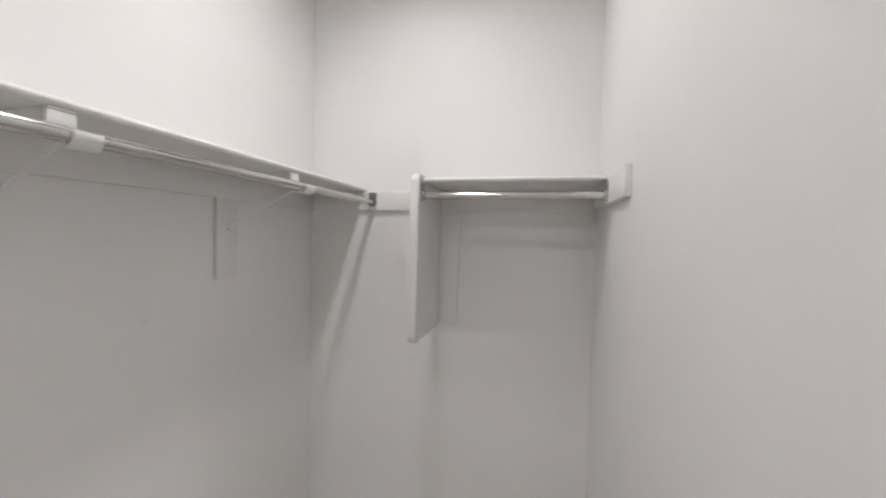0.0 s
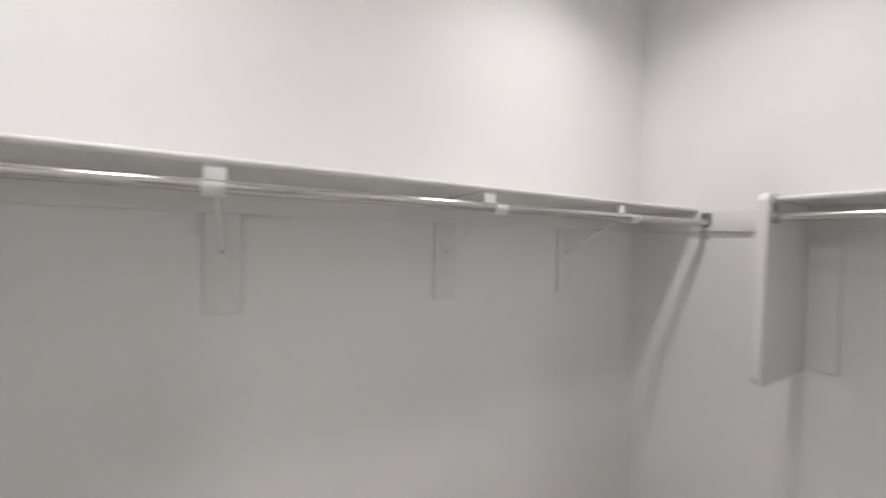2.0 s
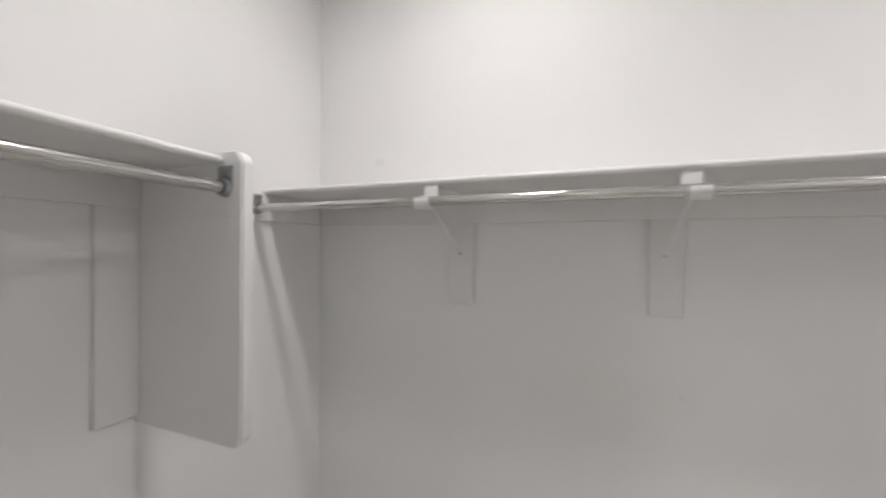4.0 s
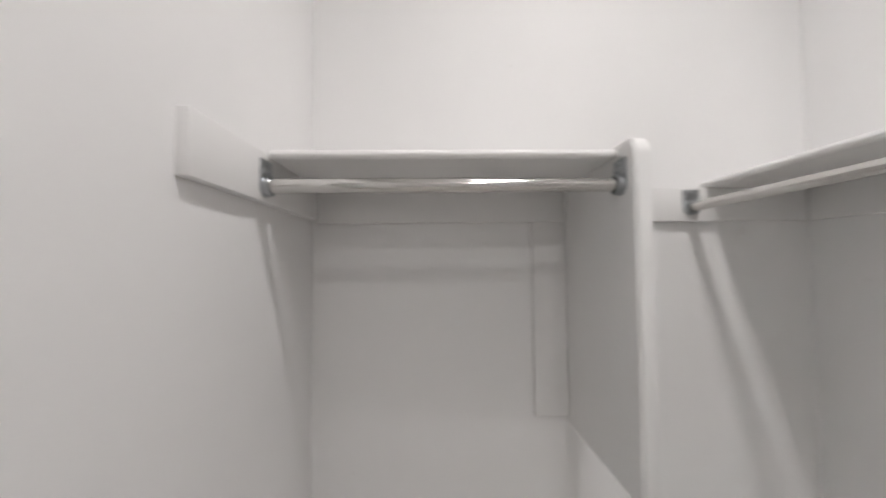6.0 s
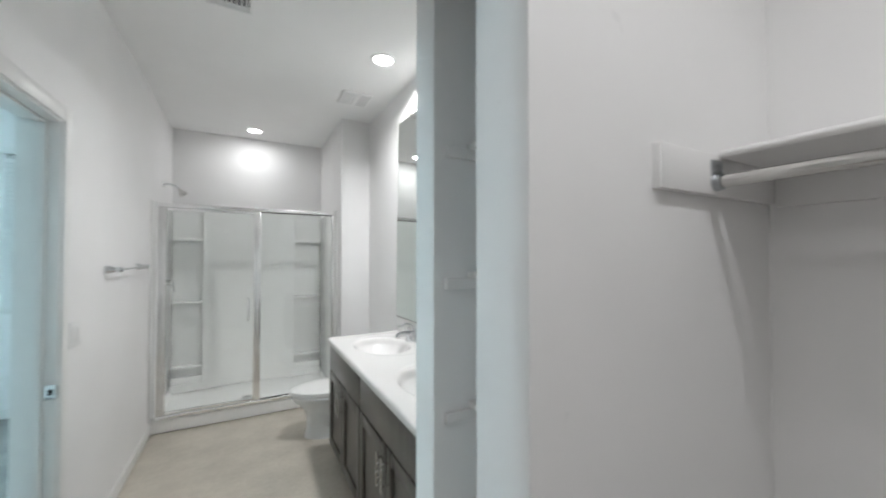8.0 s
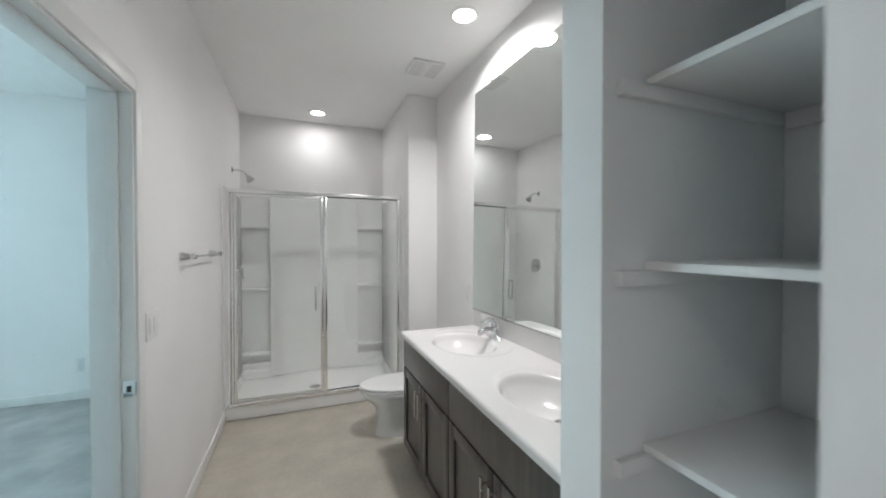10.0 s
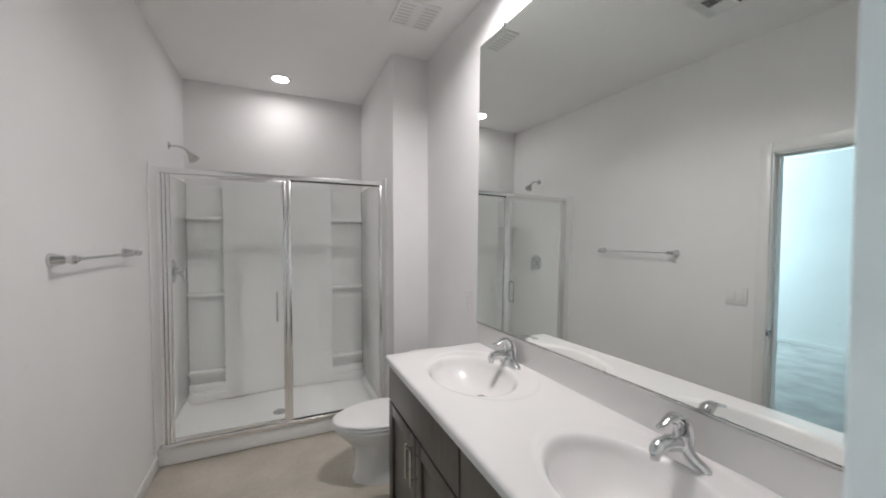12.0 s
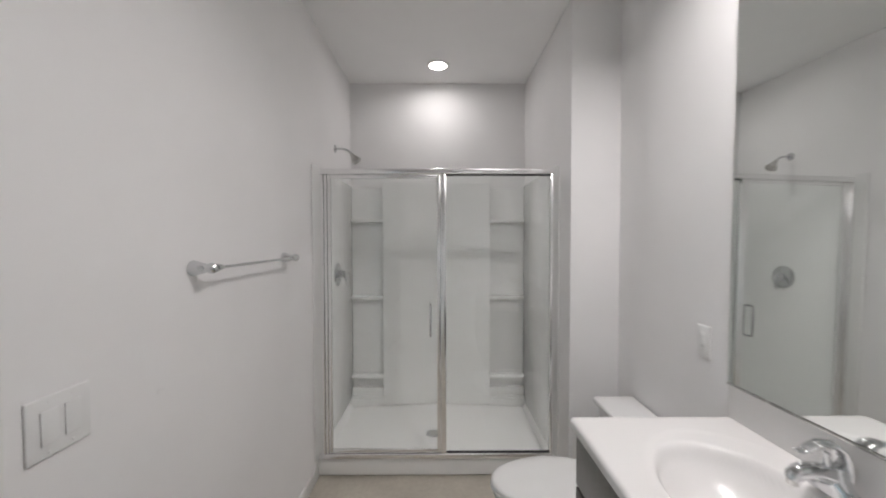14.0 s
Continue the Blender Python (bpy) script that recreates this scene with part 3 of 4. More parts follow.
def louvre_vent(x, y, w, d):
    """A white four-way ceiling register: blades along y in the middle, turned two ways, and two blades along x at each end."""
    v = thing("air_vent", x, y, CEIL, "white four-way louvred air register in the ceiling", "air vent")
    rim, end = 0.016, 0.052
    fr = box(-w / 2, w / 2, -d / 2, -d / 2 + rim, -0.010, 0, 0.003)
    box(-w / 2, w / 2, d / 2 - rim, d / 2, -0.010, 0, 0.003, bm=fr)
    box(-w / 2, -w / 2 + rim, -d / 2 + rim, d / 2 - rim, -0.010, 0, 0.003, bm=fr)
    box(w / 2 - rim, w / 2, -d / 2 + rim, d / 2 - rim, -0.010, 0, 0.003, bm=fr)
    part("frame", fr, PLASTIC, v)
    # Near-black sheet under the ceiling, painted as the duct's shade.
    part("backing", box(-w / 2 + rim, w / 2 - rim, -d / 2 + rim, d / 2 - rim, -0.0015, -0.0005), DARK, v, "dark sheet painted as the unlit duct behind the blades")
    n = 8
    for i in range(n):
        cx = -w / 2 + rim + (w - 2 * rim) * (i + 0.5) / n
        b = box(-0.0008, 0.0008, -d / 2 + end, d / 2 - end, -0.0145, 0.0015)
        bmesh.ops.rotate(b, cent=(0, 0, -0.0065), matrix=Matrix.Rotation(radians(52 if i < n / 2 else -52), 3, "Y"), verts=b.verts)
        part("slat", b, PLASTIC, v).location = (cx, 0, 0)
    for s in (-1, 1):
        part("divider_bar", box(-w / 2 + rim, w / 2 - rim, s * (d / 2 - end) - 0.003, s * (d / 2 - end) + 0.003, -0.0105, -0.002, 0.001), PLASTIC, v)
        for k in range(2):
            b = box(-w / 2 + rim, w / 2 - rim, -0.0008, 0.0008, -0.0145, 0.0015)
            bmesh.ops.rotate(b, cent=(0, 0, -0.0065), matrix=Matrix.Rotation(radians(52 * s), 3, "X"), verts=b.verts)
            part("slat", b, PLASTIC, v).location = (0, s * (d / 2 - rim - 0.009 - 0.017 * k), 0)


louvre_vent(0.60, 2.205, 0.22, 0.21)


def exhaust_fan(x, y):
    f = thing("exhaust_fan", x, y, CEIL, "white square bathroom exhaust fan grille in the ceiling", "exhaust fan")
    h = 0.125
    part("grille_plate", box(-h, h, -h, h, -0.016, 0, 0.008, 3), PLASTIC, f)
    part("centre_strip", box(-0.018, 0.018, -h + 0.012, h - 0.012, -0.021, -0.0165, 0.002), PLASTIC, f)
    for s in (-1, 1):
        for i in range(7):
            # Grey strips on the solid plate, painted as the grille openings' shade.
            part("slot_shade", box(s * 0.027 if s > 0 else -h + 0.014, h - 0.014 if s > 0 else -0.027, -h + 0.022 + i * 0.0315, -h + 0.037 + i * 0.0315, -0.0168, -0.0162), FAN_SLOT_SHADE, f)


exhaust_fan(1.49, 3.11)


# ---- shower ----
SX0, SX1, SF = LW, WINGX, 3.771
PANZ = 0.06
SUR = 1.942


def shower_base():
    b = thing("shower_tray", 0, 0, 0, "white moulded shower pan with a rounded curb", "shower tray")
    part("curb", box(SX0 + 0.001, SX1 - 0.001, SF + 0.066, SF + 0.14, 0, 0.118, 0.014, 4), ACRYLIC, b)
    bm = bmesh.new()
    nx, ny = 40, 26
    x0, x1, y0, y1 = SX0 + 0.001, SX1 - 0.001, SF + 0.13, BACK - 0.001
    vs = {}
    for i in range(nx + 1):
        for j in range(ny + 1):
            u, v = i / nx, j / ny
            x, y = x0 + (x1 - x0) * u, y0 + (y1 - y0) * v
            d = math.hypot(x - 0.715, y - 4.247)
            rim = max(0, 1 - min(x - x0, x1 - x, (y - y0) * 1.0, y1 - y) / 0.05)
            vs[i, j] = bm.verts.new((x, y, PANZ - 0.012 + 0.018 * d + 0.04 * rim * rim))
    for i in range(nx):
        for j in range(ny):
            bm.faces.new((vs[i, j], vs[i + 1, j], vs[i + 1, j + 1], vs[i, j + 1]))
    part("pan_floor", bm, ACRYLIC, b)
    part("drain_ring", lathe([(0.052, 0.0), (0.05, 0.004), (0.036, 0.004), (0.034, 0.001)], 30, Matrix.Translation((0.715, 4.247, PANZ - 0.011))), CHROME, b, "round chrome drain ring")
    part("drain_grid", lathe([(0.034, 0.0), (0.034, 0.0025), (0.001, 0.003)], 24, Matrix.Translation((0.715, 4.247, PANZ - 0.0105))), NICKEL, b)


shower_base()


def shower_surround():
    """Three acrylic walls; the back has a bowed middle panel between two columns of corner shelves."""
    s = thing("shower_surround", 0, 0, 0, "glossy white acrylic shower surround with moulded shelves", "shower surround")
    zb = 0.05
    part("side_panel", box(SX0 + 0.0005, SX0 + 0.009, SF + 0.01, BACK - 0.001, zb + 0.07, SUR, 0.003), ACRYLIC, s)
    part("side_panel", box(SX1 - 0.009, SX1 - 0.0005, SF + 0.03, BACK - 0.001, zb, SUR, 0.003), ACRYLIC, s)
    xl, xr = 0.285, 1.190
    part("back_panel", box(SX0 + 0.009, SX1 - 0.009, BACK - 0.012, BACK - 0.001, zb, SUR - 0.02, 0.003), ACRYLIC, s)
    # bowed middle panel
    front, n = [], 24
    for k in range(n + 1):
        u = k / n
        front.append((xl + (xr - xl) * u, BACK - 0.082 + 0.040 * (1 - (2 * u - 1) ** 2)))
    out = front + [(xr, BACK - 0.012), (xl, BACK - 0.012)]
    part("middle_panel", prism(out, zb + 0.045, SUR + 0.02, "z", 0.006), ACRYLIC, s, "bowed middle panel of the surround")
    # plinth that rounds forward at the foot
    out = [(SX0 + 0.009, BACK - 0.012)] + [(SX0 + 0.009 + (SX1 - SX0 - 0.018) * k / 24, BACK - 0.040 - 0.075 * abs(2 * k / 24 - 1) ** 1.5) for k in range(25)] + [(SX1 - 0.009, BACK - 0.012)]
    part("foot_ledge", prism(out, zb, zb + 0.10, "z", 0.016), ACRYLIC, s)
    for x0, x1 in ((SX0 + 0.009, xl), (xr, SX1 - 0.009)):
        part("corner_block", box(x0 + 0.001, x1 - 0.001, BACK - 0.060, BACK - 0.013, zb + 0.09, 0.212, 0.008, 3), ACRYLIC, s, "moulded block under the lowest shelf")
        for z in (1.660, 1.002, 0.325):
            o = [(x0, BACK - 0.012), (x1, BACK - 0.012)]
            arc = [(x1 - (x1 - x0) * k / 10, BACK - 0.072 - 0.010 * math.sin(math.pi * k / 10)) for k in range(11)]
            part("corner_shelf", prism(o + arc, z - 0.03, z, "z", 0.007), ACRYLIC, s)


shower_surround()


def shower_enclosure():
    """Chrome-framed hinged glass door beside a fixed pane, standing on the curb."""
    e = thing("shower_enclosure", 0, 0, 0, "chrome-framed glass shower door and fixed pane", "shower door")
    y, z0, z1 = SF + 0.072, 0.1185, 1.920
    xa, xb, xm0, xm1 = 0.035, 1.476, 0.752, 0.808
    part("header_rail", box(xa, xb, y - 0.024, y + 0.024, z1 - 0.034, z1, 0.006, 3), ALUMINIUM, e)
    part("sill_rail", box(xa, xb, y - 0.022, y + 0.022, z0, z0 + 0.030, 0.006, 3), ALUMINIUM, e)
    part("wall_jamb", box(xa, xa + 0.022, y - 0.02, y + 0.02, z0 + 0.03, z1 - 0.034, 0.003), ALUMINIUM, e)
    part("wall_jamb", box(xa + 0.023, xa + 0.042, y - 0.014, y + 0.014, z0 + 0.03, z1 - 0.034, 0.003), ALUMINIUM, e)
    part("wall_jamb", box(xb - 0.024, xb, y - 0.02, y + 0.02, z0 + 0.03, z1 - 0.034, 0.003), ALUMINIUM, e)
    part("mullion", box(xm0 + 0.024, xm1, y - 0.02, y + 0.02, z0 + 0.03, z1 - 0.034, 0.004), ALUMINIUM, e)
    door = part("glass_door", box(xa + 0.062, xm0 + 0.002, y - 0.003, y + 0.003, z0 + 0.052, z1 - 0.056), GLASS, e, "clear hinged glass leaf")
    door.visible_shadow = False
    fr = box(xa + 0.044, xa + 0.064, y - 0.011, y + 0.011, z0 + 0.034, z1 - 0.038, 0.003)
    box(xm0, xm0 + 0.022, y - 0.013, y + 0.013, z0 + 0.034, z1 - 0.038, 0.003, bm=fr)
    box(xa + 0.064, xm0, y - 0.011, y + 0.011, z0 + 0.034, z0 + 0.054, 0.003, bm=fr)
    box(xa + 0.064, xm0, y - 0.011, y + 0.011, z1 - 0.058, z1 - 0.038, 0.003, bm=fr)
    part("leaf_frame", fr, ALUMINIUM, door)
    h0, h1, hx = 0.878, 1.095, 0.710
    for s in (-1, 1):
        yy = y + s * 0.035
        pts = [(hx, y + s * 0.003, h0 + 0.012), (hx, yy - s * 0.008, h0 + 0.012), (hx, yy, h0 + 0.02), (hx, yy, h1 - 0.02), (hx, yy - s * 0.008, h1 - 0.012), (hx, y + s * 0.003, h1 - 0.012)]
        part("pull_handle", tube(pts, 0.0065, 12), CHROME, door, "slim chrome pull handle")
    pane = part("fixed_pane", box(xm1 + 0.001, xb - 0.025, y - 0.003, y + 0.003, z0 + 0.031, z1 - 0.035), GLASS, e, "clear fixed glass pane")
    pane.visible_shadow = False
    part("gasket", box(xm1 + 0.001, xb - 0.025, y - 0.005, y + 0.005, z1 - 0.042, z1 - 0.0345), RUBBER, e, "black glazing gasket")
    part("gasket", box(xm1 + 0.001, xb - 0.025, y - 0.005, y + 0.005, z0 + 0.0305, z0 + 0.037), RUBBER, e, "black glazing gasket")


shower_enclosure()


def shower_head():
    s = thing("wall_shower", LW, 4.280, 2.152, "chrome shower head on a bent arm above the surround", "shower")
    part("escutcheon", lathe([(0.03, 0), (0.028, 0.006), (0.012, 0.012)], 24, Matrix.Rotation(radians(90), 4, "Y")), CHROME, s)
    part("arm", tube([(0.005, 0, 0), (0.05, 0, 0.0), (0.085, 0, -0.008), (0.108, 0, -0.025), (0.122, 0, -0.042)], 0.0085, 12), CHROME, s)
    m = Matrix.Translation((0.122, 0, -0.042)) @ Matrix.Rotation(radians(180 - 35), 4, "Y")
    part("head", lathe([(0.012, -0.006), (0.015, 0.006), (0.017, 0.016), (0.025, 0.030), (0.036, 0.052), (0.038, 0.062), (0.035, 0.066), (0.001, 0.062)], 28, m), NICKEL, s, "bell-shaped chrome head")


shower_head()


def shower_valve():
    v = thing("shower_valve", LW + 0.009, 4.290, 1.229, "round chrome shower valve with a lever handle", "shower valve")
    r = Matrix.Rotation(radians(90), 4, "Y")
    part("escutcheon", lathe([(0.088, 0), (0.086, 0.006), (0.07, 0.012), (0.03, 0.016), (0.028, 0.05), (0.024, 0.056)], 40, r), CHROME, v)
    part("lever", tube([(0.05, 0, 0.0), (0.062, -0.004, 0.0), (0.068, -0.01, -0.03), (0.074, -0.02, -0.07), (0.083, -0.026, -0.09)], [0.019, 0.021, 0.013, 0.009, 0.011], 14), CHROME, v, "chrome lever handle")


shower_valve()


# ---- towel bar ----
def towel_bar():
    t = thing("towel_bar", LW, 3.055, 1.399, "chrome towel bar on two posts", "towel bar")
    h = 0.325
    part("bar", tube([(0.062, -h, 0), (0.062, h, 0)], 0.0058, 14), CHROME, t)
    for s in (-1, 1):
        post = lathe([(0.024, 0), (0.025, 0.004), (0.023, 0.012), (0.019, 0.026), (0.0155, 0.040), (0.0125, 0.047), (0.0125, 0.050), (0.0165, 0.056), (0.0175, 0.063), (0.015, 0.072), (0.008, 0.078), (0.001, 0.079)], 24, Matrix.Translation((0, s * h, 0)) @ Matrix.Rotation(radians(90), 4, "Y"))
        part("post", post, CHROME, t)
        part("collar", tube([(0.062, s * (h - 0.045), 0), (0.062, s * (h - 0.02), 0)], [0.0105, 0.013], 14), CHROME, t)


towel_bar()


# ---- vanity ----
VY0, VY1, VX = PY1 + 0.002, 2.822, 1.238
CT = 0.872
SINKS = [(1.510, 2.435), (1.510, 1.622)]


def vanity():
    v = thing("vanity_cabinet", 0, 0, 0, "dark espresso shaker vanity cabinet with bar pulls", "vanity")
    part("body", box(VX + 0.02, RW - 0.02, VY0, VY1, 0.10, 0.67, 0.002), ESPRESSO, v)
    part("face_frame", box(VX + 0.02, VX + 0.04, VY0, VY1, 0.6705, CT - 0.034), ESPRESSO, v)
    part("side_panel", box(VX + 0.0405, RW - 0.02, VY1 - 0.018, VY1, 0.6705, CT - 0.034), ESPRESSO, v)
    part("toe_kick", box(VX + 0.08, RW - 0.02, VY0, VY1, 0, 0.0995), ESPRESSO, v)
    mid = (VY0 + VY1) / 2 + 0.02
    for y0, y1 in ((VY0, mid), (mid, VY1)):
        part("false_front", box(VX, VX + 0.0195, y0 + 0.006, y1 - 0.006, 0.651, CT - 0.040, 0.003), ESPRESSO, v)
        c = (y0 + y1) / 2
        for a, b, s in ((y0 + 0.006, c - 0.003, 1), (c + 0.003, y1 - 0.006, -1)):
            z0, z1, f = 0.112, 0.640, 0.058
            d = part("cabinet_door", box(VX + 0.012, VX + 0.0195, a + f - 0.002, b - f + 0.002, z0 + f - 0.002, z1 - f + 0.002), ESPRESSO, v)
            for ya, yb, za, zb in ((a, a + f, z0, z1), (b - f, b, z0, z1), (a + f, b - f, z0, z0 + f), (a + f, b - f, z1 - f, z1)):
                part("frame_rail", box(VX, VX + 0.0193, ya, yb, za, zb, 0.0025), ESPRESSO, d)
            hy = (b - 0.028) if s > 0 else (a + 0.028)
            hz0, hz1 = 0.465, 0.615
            h = bmesh.new()
            tube([(VX - 0.032, hy, hz0), (VX - 0.032, hy, hz1)], 0.006, 12, bm=h)
            for z in (hz0 + 0.028, hz1 - 0.028):
                tube([(VX, hy, z), (VX - 0.032, hy, z)], 0.005, 10, bm=h)
            part("bar_pull", h, NICKEL, d, "brushed nickel bar pull")


vanity()


def countertop():
    """Cast top with two integral oval bowls, each inside a shallow shell-shaped recess."""
    c = thing("countertop", 0, 0, 0, "glossy white cast vanity top with two integral oval sinks", "countertop")
    x0, x1, y0, y1 = 1.223, 1.800, VY0, 2.837

    def height(x, y):
        z = CT
        for sx, sy in SINKS:
            ring = math.hypot((x - sx - 0.045) / 0.235, (y - sy) / 0.315)
            if ring < 1:
                z -= 0.0025 * min(1, (1 - ring) / 0.05)
            q = math.hypot((x - sx) / 0.168, (y - sy) / 0.228)
            if q < 1.12:
                k = max(0.0, min(1.0, (1.12 - q) / 1.12))
                z -= 0.115 * (1 - (1 - min(1, k * 1.25)) ** 2.4) * min(1, k / 0.12) ** 1.3
        edge = x - x0
        if edge < 0.014:
            z -= 0.014 - math.sqrt(max(0, 0.014 ** 2 - (0.014 - edge) ** 2))
        far = y1 - y
        if far < 0.010:
            z -= 0.010 - math.sqrt(max(0, 0.010 ** 2 - (0.010 - far) ** 2))
        return z

    xs = [x0 + 0.014 * (1 - math.cos(math.pi / 2 * k / 5)) for k in range(5)] + [x0 + 0.014 + (x1 - x0 - 0.014) * k / 84 for k in range(85)]
    ys = [y0 + (y1 - 0.01 - y0) * k / 236 for k in range(237)] + [y1 - 0.01 + 0.01 * math.sin(math.pi / 2 * k / 4) for k in range(1, 5)]
    bm = bmesh.new()
    g = [[bm.verts.new((x, y, height(x, y))) for y in ys] for x in xs]
    for i in range(len(xs) - 1):
        for j in range(len(ys) - 1):
            bm.faces.new((g[i][j], g[i + 1][j], g[i + 1][j + 1], g[i][j + 1]))
    lo = CT - 0.033
    rim = [g[i][0] for i in range(len(xs))] + [g[-1][j] for j in range(1, len(ys))] + [g[i][-1] for i in range(len(xs) - 2, -1, -1)] + [g[0][j] for j in range(len(ys) - 2, 0, -1)]
    low = [bm.verts.new((v.co.x, v.co.y, lo)) for v in rim]
    for k in range(len(rim)):
        bm.faces.new((rim[k], low[k], low[(k + 1) % len(rim)], rim[(k + 1) % len(rim)]))
    part("slab", bm, MARBLE, c, sharp=60)
    part("backsplash", prism([(wall_x(VY0) - 0.0225, VY0), (wall_x(VY0) + 0.001, VY0), (wall_x(2.837) + 0.001, 2.837), (wall_x(2.837) - 0.0225, 2.837)], lo, CT + 0.118, "z", 0.004), MARBLE, c)
    for sx, sy in SINKS:
        dz = height(sx + 0.045, sy - 0.018)
        m = Matrix.Translation((sx + 0.045, sy - 0.018, dz))
        part("drain_ring", lathe([(0.026, -0.004), (0.026, 0.0025), (0.0225, 0.003), (0.021, -0.002)], 28, m), CHROME, c, "chrome drain ring")
        part("stopper", lathe([(0.0105, -0.002), (0.0105, 0.005), (0.009, 0.007), (0.001, 0.0075)], 24, m), NICKEL, c, "dull pop-up stopper")
        # Dark disc painted as the shade down the drain.
        part("drain_throat_shade", lathe([(0.0215, -0.003), (0.0215, 0.0005), (0.001, 0.0005)], 24, m), DARK, c)


countertop()


def faucet(y):
    """Single-lever centre-set tap facing -x: a long low deck plate, a short thick spout, and a shell-shaped lever that arches over it."""
    f = thing("bathroom_faucet", 1.732, y, CT - 0.004, "polished chrome single-lever bathroom faucet", "faucet", "bathroom faucets")
    rings = []
    for z, ry, rx, ox in ((0.0, 0.080, 0.027, 0), (0.007, 0.079, 0.027, 0), (0.014, 0.068, 0.026, 0), (0.022, 0.052, 0.026, -0.001), (0.033, 0.038, 0.026, -0.002), (0.046, 0.029, 0.026, -0.002), (0.060, 0.025, 0.025, 0.0), (0.070, 0.020, 0.019, 0.002), (0.073, 0.010, 0.010, 0.002)):
        rings.append([(ox + rx * math.cos(a), ry * math.sin(a), z) for a in (2 * math.pi * k / 32 for k in range(32))])
    part("base", loft(rings), CHROME, f)
    part("spout", tube([(0.004, 0, 0.040), (-0.02, 0, 0.049), (-0.045, 0, 0.056), (-0.070, 0, 0.058), (-0.090, 0, 0.055), (-0.102, 0, 0.047), (-0.107, 0, 0.038)], [0.024, 0.0235, 0.0215, 0.020, 0.019, 0.0175, 0.014], 20), CHROME, f, "short thick chrome spout")
    part("aerator", lathe([(0.0125, -0.010), (0.0125, 0.004)], 20, Matrix.Translation((-0.103, 0, 0.036))), NICKEL, f, "aerator ring")
    part("lever_post", tube([(-0.022, 0, 0.060), (-0.024, 0, 0.104)], [0.010, 0.007], 14), CHROME, f, "slim post under the lever")
    # the lever: sections along its arch, wide and flat, closing to a turned-up tip
    arch = ((0.016, 0.036, 0.024, 0.010), (0.019, 0.062, 0.0235, 0.0095), (0.016, 0.088, 0.022, 0.009), (0.006, 0.110, 0.021, 0.0085), (-0.012, 0.124, 0.0195, 0.0075), (-0.034, 0.127, 0.0175, 0.006), (-0.056, 0.121, 0.0155, 0.005), (-0.074, 0.112, 0.0135, 0.0045), (-0.088, 0.108, 0.0115, 0.004), (-0.098, 0.109, 0.008, 0.003))
    rings = []
    for k, (x, z, wide, thick) in enumerate(arch):
        a, b = arch[max(k - 1, 0)], arch[min(k + 1, len(arch) - 1)]
        d = Vector((b[0] - a[0], 0, b[1] - a[1])).normalized()
        n = Vector((d.z, 0, -d.x))
        rings.append([Vector((x, wide * math.cos(q), z)) + n * thick * math.sin(q) for q in (2 * math.pi * i / 20 for i in range(20))])
    part("lever", loft(rings), CHROME, f, "arched chrome lever")
    part("lift_rod", tube([(0.036, 0, 0.004), (0.036, 0, 0.060)], 0.0025, 8), CHROME, f)
    part("lift_knob", lathe([(0.004, 0.058), (0.006, 0.065), (0.004, 0.072), (0.001, 0.073)], 12, Matrix.Translation((0.036, 0, 0))), CHROME, f)


for sx, sy in SINKS:
    faucet(sy + 0.02)

# ---- mirror ----
MY0, MY1, MZ0, MZ1 = PY1 + 0.004, 2.822, 0.999, 2.552
TURN, LEAN = 0.028, 0.011   # the glass follows the wall, and its foot rests on the backsplash
mirror = thing("wall_mirror", wall_x(MY0), MY0, 0, "large frameless wall mirror above the vanity", "mirror")
ML = MY1 - MY0


def leaning(bm, whole=True):
    for v in bm.verts:
        if whole or v.co.x < -0.001:
            v.co.x -= TURN * v.co.y + LEAN * (MZ1 - v.co.z)
    return bm


part("backing", leaning(box(-0.0025, -0.0005, 0, ML, MZ0 + 0.003, MZ1 - 0.004), False), PLASTIC, mirror, "tapered white backing behind the glass")
for name, bm, mat, label in (
    ("mirror_glass", box(-0.009, -0.003, 0, ML, MZ0, MZ1, 0.0015, 1), MIRROR, ""),
    ("bottom_channel", box(-0.012, -0.0025, 0, ML, MZ0 - 0.0075, MZ0 - 0.0005, 0.001), NICKEL, "slim metal channel under the mirror"),
    ("clip", box(-0.0135, -0.0025, 1.42, 1.444, MZ1 - 0.006, MZ1 + 0.011, 0.002), GLASS, "clear plastic mirror clip"),
    ("clip", box(-0.0135, -0.0025, 0.25, 0.274, MZ1 - 0.006, MZ1 + 0.011, 0.002), GLASS, "clear plastic mirror clip"),
):
    part(name, leaning(bm), mat, mirror, label)


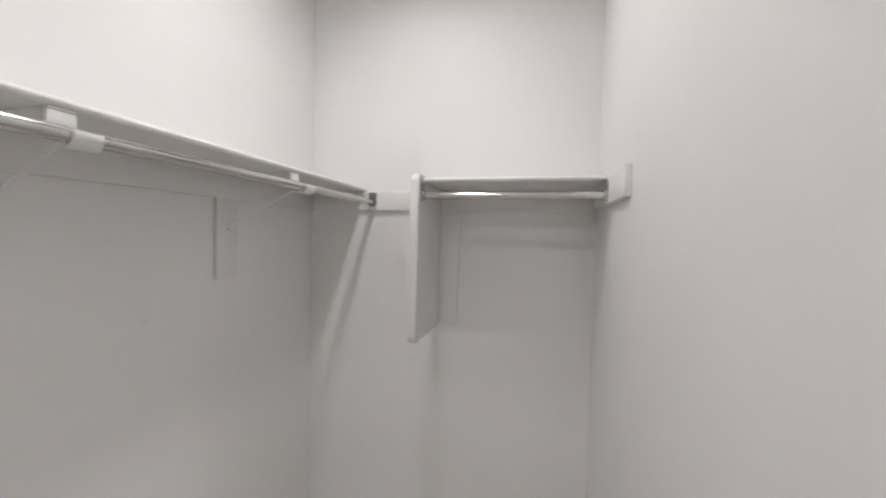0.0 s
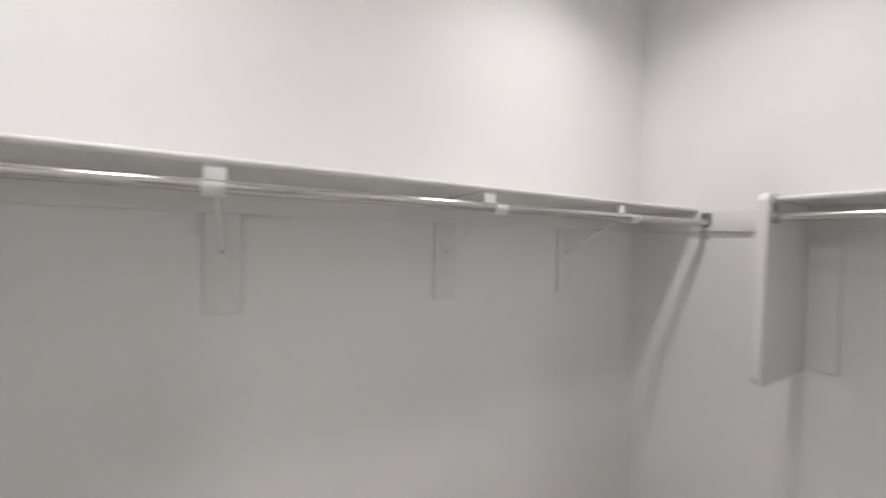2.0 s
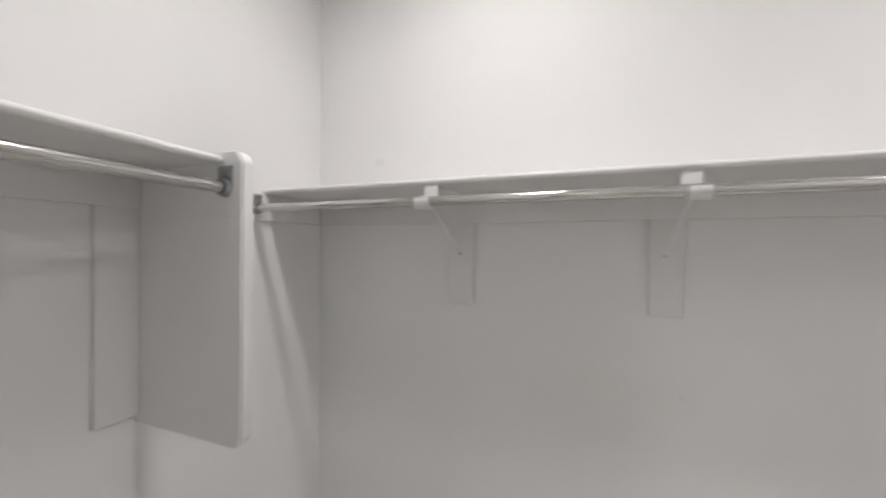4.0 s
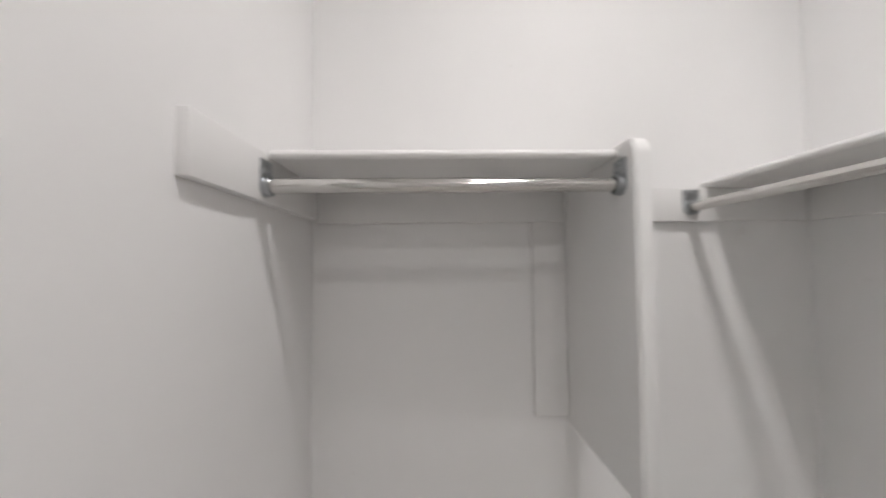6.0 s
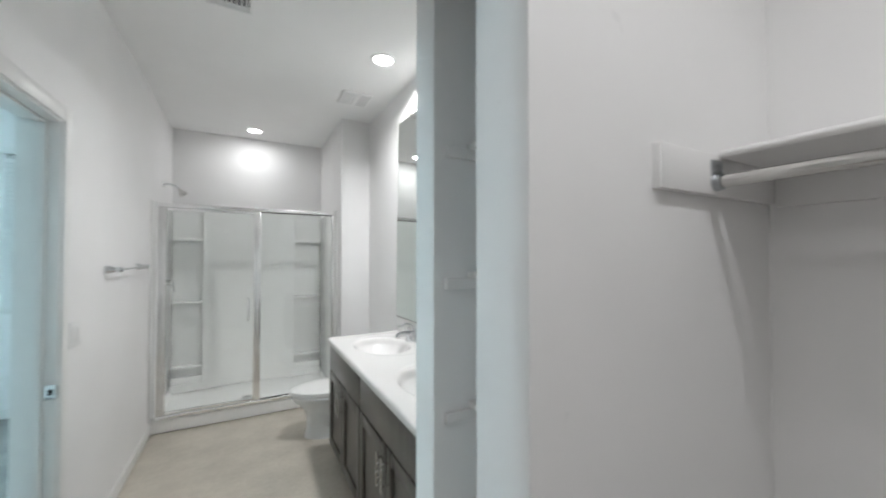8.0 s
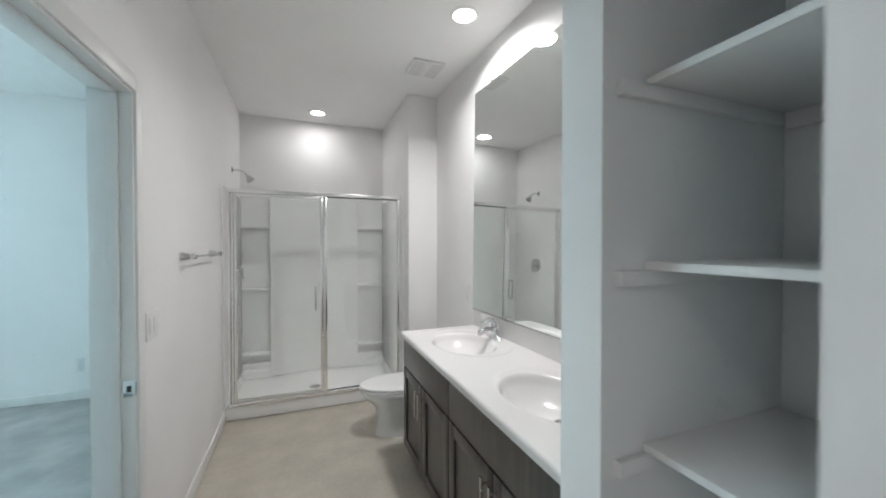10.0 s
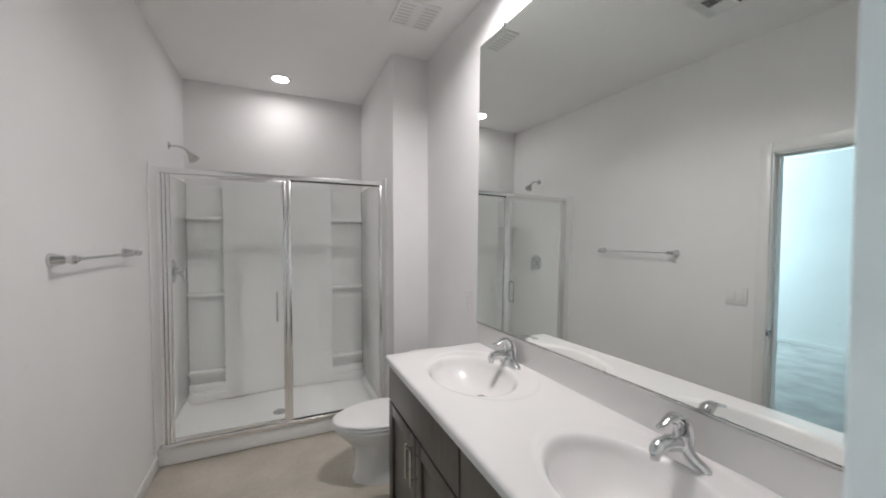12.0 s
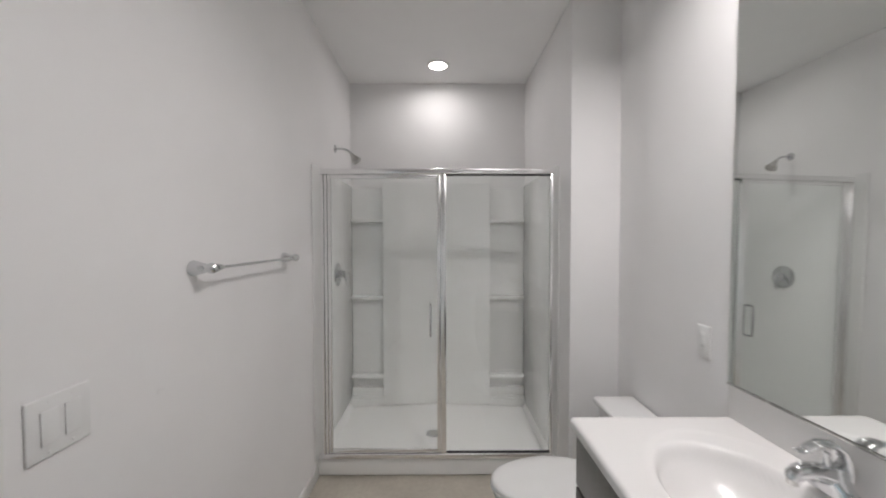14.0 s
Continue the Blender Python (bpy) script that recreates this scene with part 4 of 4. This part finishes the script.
# ---- toilet ----
def toilet(y):
    """Two-piece toilet with its back to the east wall, bowl towards -x."""
    t = thing("toilet", 0.03, y, 0, "white two-piece ceramic toilet with the lid closed", "toilet")
    t.scale = (1, 1, 0.93)

    def oval(cx, rx, ry, z, blunt=0.0, n=36):
        ring = []
        for k in range(n):
            a = 2 * math.pi * k / n
            c, s = math.cos(a), math.sin(a)
            w = ry * (1 - 0.10 * max(0, -c)) * (1 + blunt * max(0, c))
            ring.append((cx + rx * c, w * s, z))
        return ring

    bowl = [oval(1.31, 0.22, 0.125, 0.0), oval(1.31, 0.22, 0.125, 0.03), oval(1.32, 0.215, 0.115, 0.08), oval(1.31, 0.205, 0.112, 0.16), oval(1.30, 0.21, 0.122, 0.23), oval(1.285, 0.235, 0.15, 0.28), oval(1.268, 0.262, 0.176, 0.325), oval(1.262, 0.279, 0.186, 0.358), oval(1.262, 0.280, 0.187, 0.376), oval(1.262, 0.27, 0.178, 0.382)]
    part("bowl", loft(bowl), CERAMIC, t, sharp=60)
    part("pedestal_back", box(1.40, 1.61, -0.10, 0.10, 0.0, 0.36, 0.03, 4), CERAMIC, t)
    part("tank_shelf", box(1.43, 1.735, -0.17, 0.17, 0.33, 0.38, 0.02, 3), CERAMIC, t)
    seat = [oval(1.262, 0.285, 0.184, 0.3835), oval(1.262, 0.291, 0.189, 0.3880), oval(1.262, 0.291, 0.189, 0.3960), oval(1.262, 0.284, 0.183, 0.4005)]
    part("seat", loft(seat), PLASTIC, t, "white plastic seat", sharp=60)
    lid = [oval(1.264, 0.283, 0.182, 0.4035), oval(1.264, 0.291, 0.189, 0.4080), oval(1.264, 0.290, 0.188, 0.4160), oval(1.264, 0.275, 0.175, 0.4230), oval(1.264, 0.20, 0.12, 0.4290), oval(1.264, 0.08, 0.05, 0.4310)]
    part("lid", loft(lid), PLASTIC, t, "closed white lid", sharp=60)
    for s in (-1, 1):
        part("seat_hinge", box(1.505, 1.535, s * 0.075 - 0.018, s * 0.075 + 0.018, 0.3825, 0.415, 0.006), PLASTIC, t)
    rings = []
    for z, w, x0 in ((0.38, 0.195, 1.570), (0.40, 0.202, 1.562), (0.56, 0.213, 1.552), (0.690, 0.218, 1.548)):
        r, pts = 0.03, []
        for cx, cy, a0 in ((1.737 - r, w - r, 0), (x0 + r, w - r, 90), (x0 + r, -w + r, 180), (1.737 - r, -w + r, 270)):
            pts += [(cx + r * math.cos(radians(a0 + 15 * k)), cy + r * math.sin(radians(a0 + 15 * k)), z) for k in range(7)]
        rings.append(pts)
    part("tank", loft(rings), CERAMIC, t, sharp=60)
    part("tank_lid", box(1.532, 1.742, -0.23, 0.23, 0.6905, 0.726, 0.012, 4), CERAMIC, t)
    part("flush_lever", tube([(1.552, 0.16, 0.62), (1.532, 0.16, 0.62), (1.526, 0.15, 0.618), (1.524, 0.09, 0.61)], [0.011, 0.010, 0.006, 0.007], 12), CHROME, t, "chrome flush lever")
    for s in (-1, 1):
        part("bolt_cap", lathe([(0.014, 0), (0.014, 0.012), (0.009, 0.020), (0.001, 0.022)], 14, Matrix.Translation((1.40, s * 0.125, 0))), PLASTIC, t)


toilet(3.22)
stop = thing("supply_valve", wall_x(3.0), 3.0, 0.17, "chrome angle stop with a braided supply line", "supply valve")
part("escutcheon", lathe([(0.028, 0), (0.024, 0.006), (0.008, 0.008)], 20, Matrix.Rotation(radians(-90), 4, "Y")), CHROME, stop)
part("valve_body", tube([(-0.004, 0, 0), (-0.06, 0, 0)], 0.009, 12), CHROME, stop)
part("supply_line", tube([(-0.055, 0, 0.0), (-0.056, 0.005, 0.05), (-0.06, 0.03, 0.12), (-0.08, 0.05, 0.18), (-0.09, 0.055, 0.235)], 0.005, 10), NICKEL, stop)
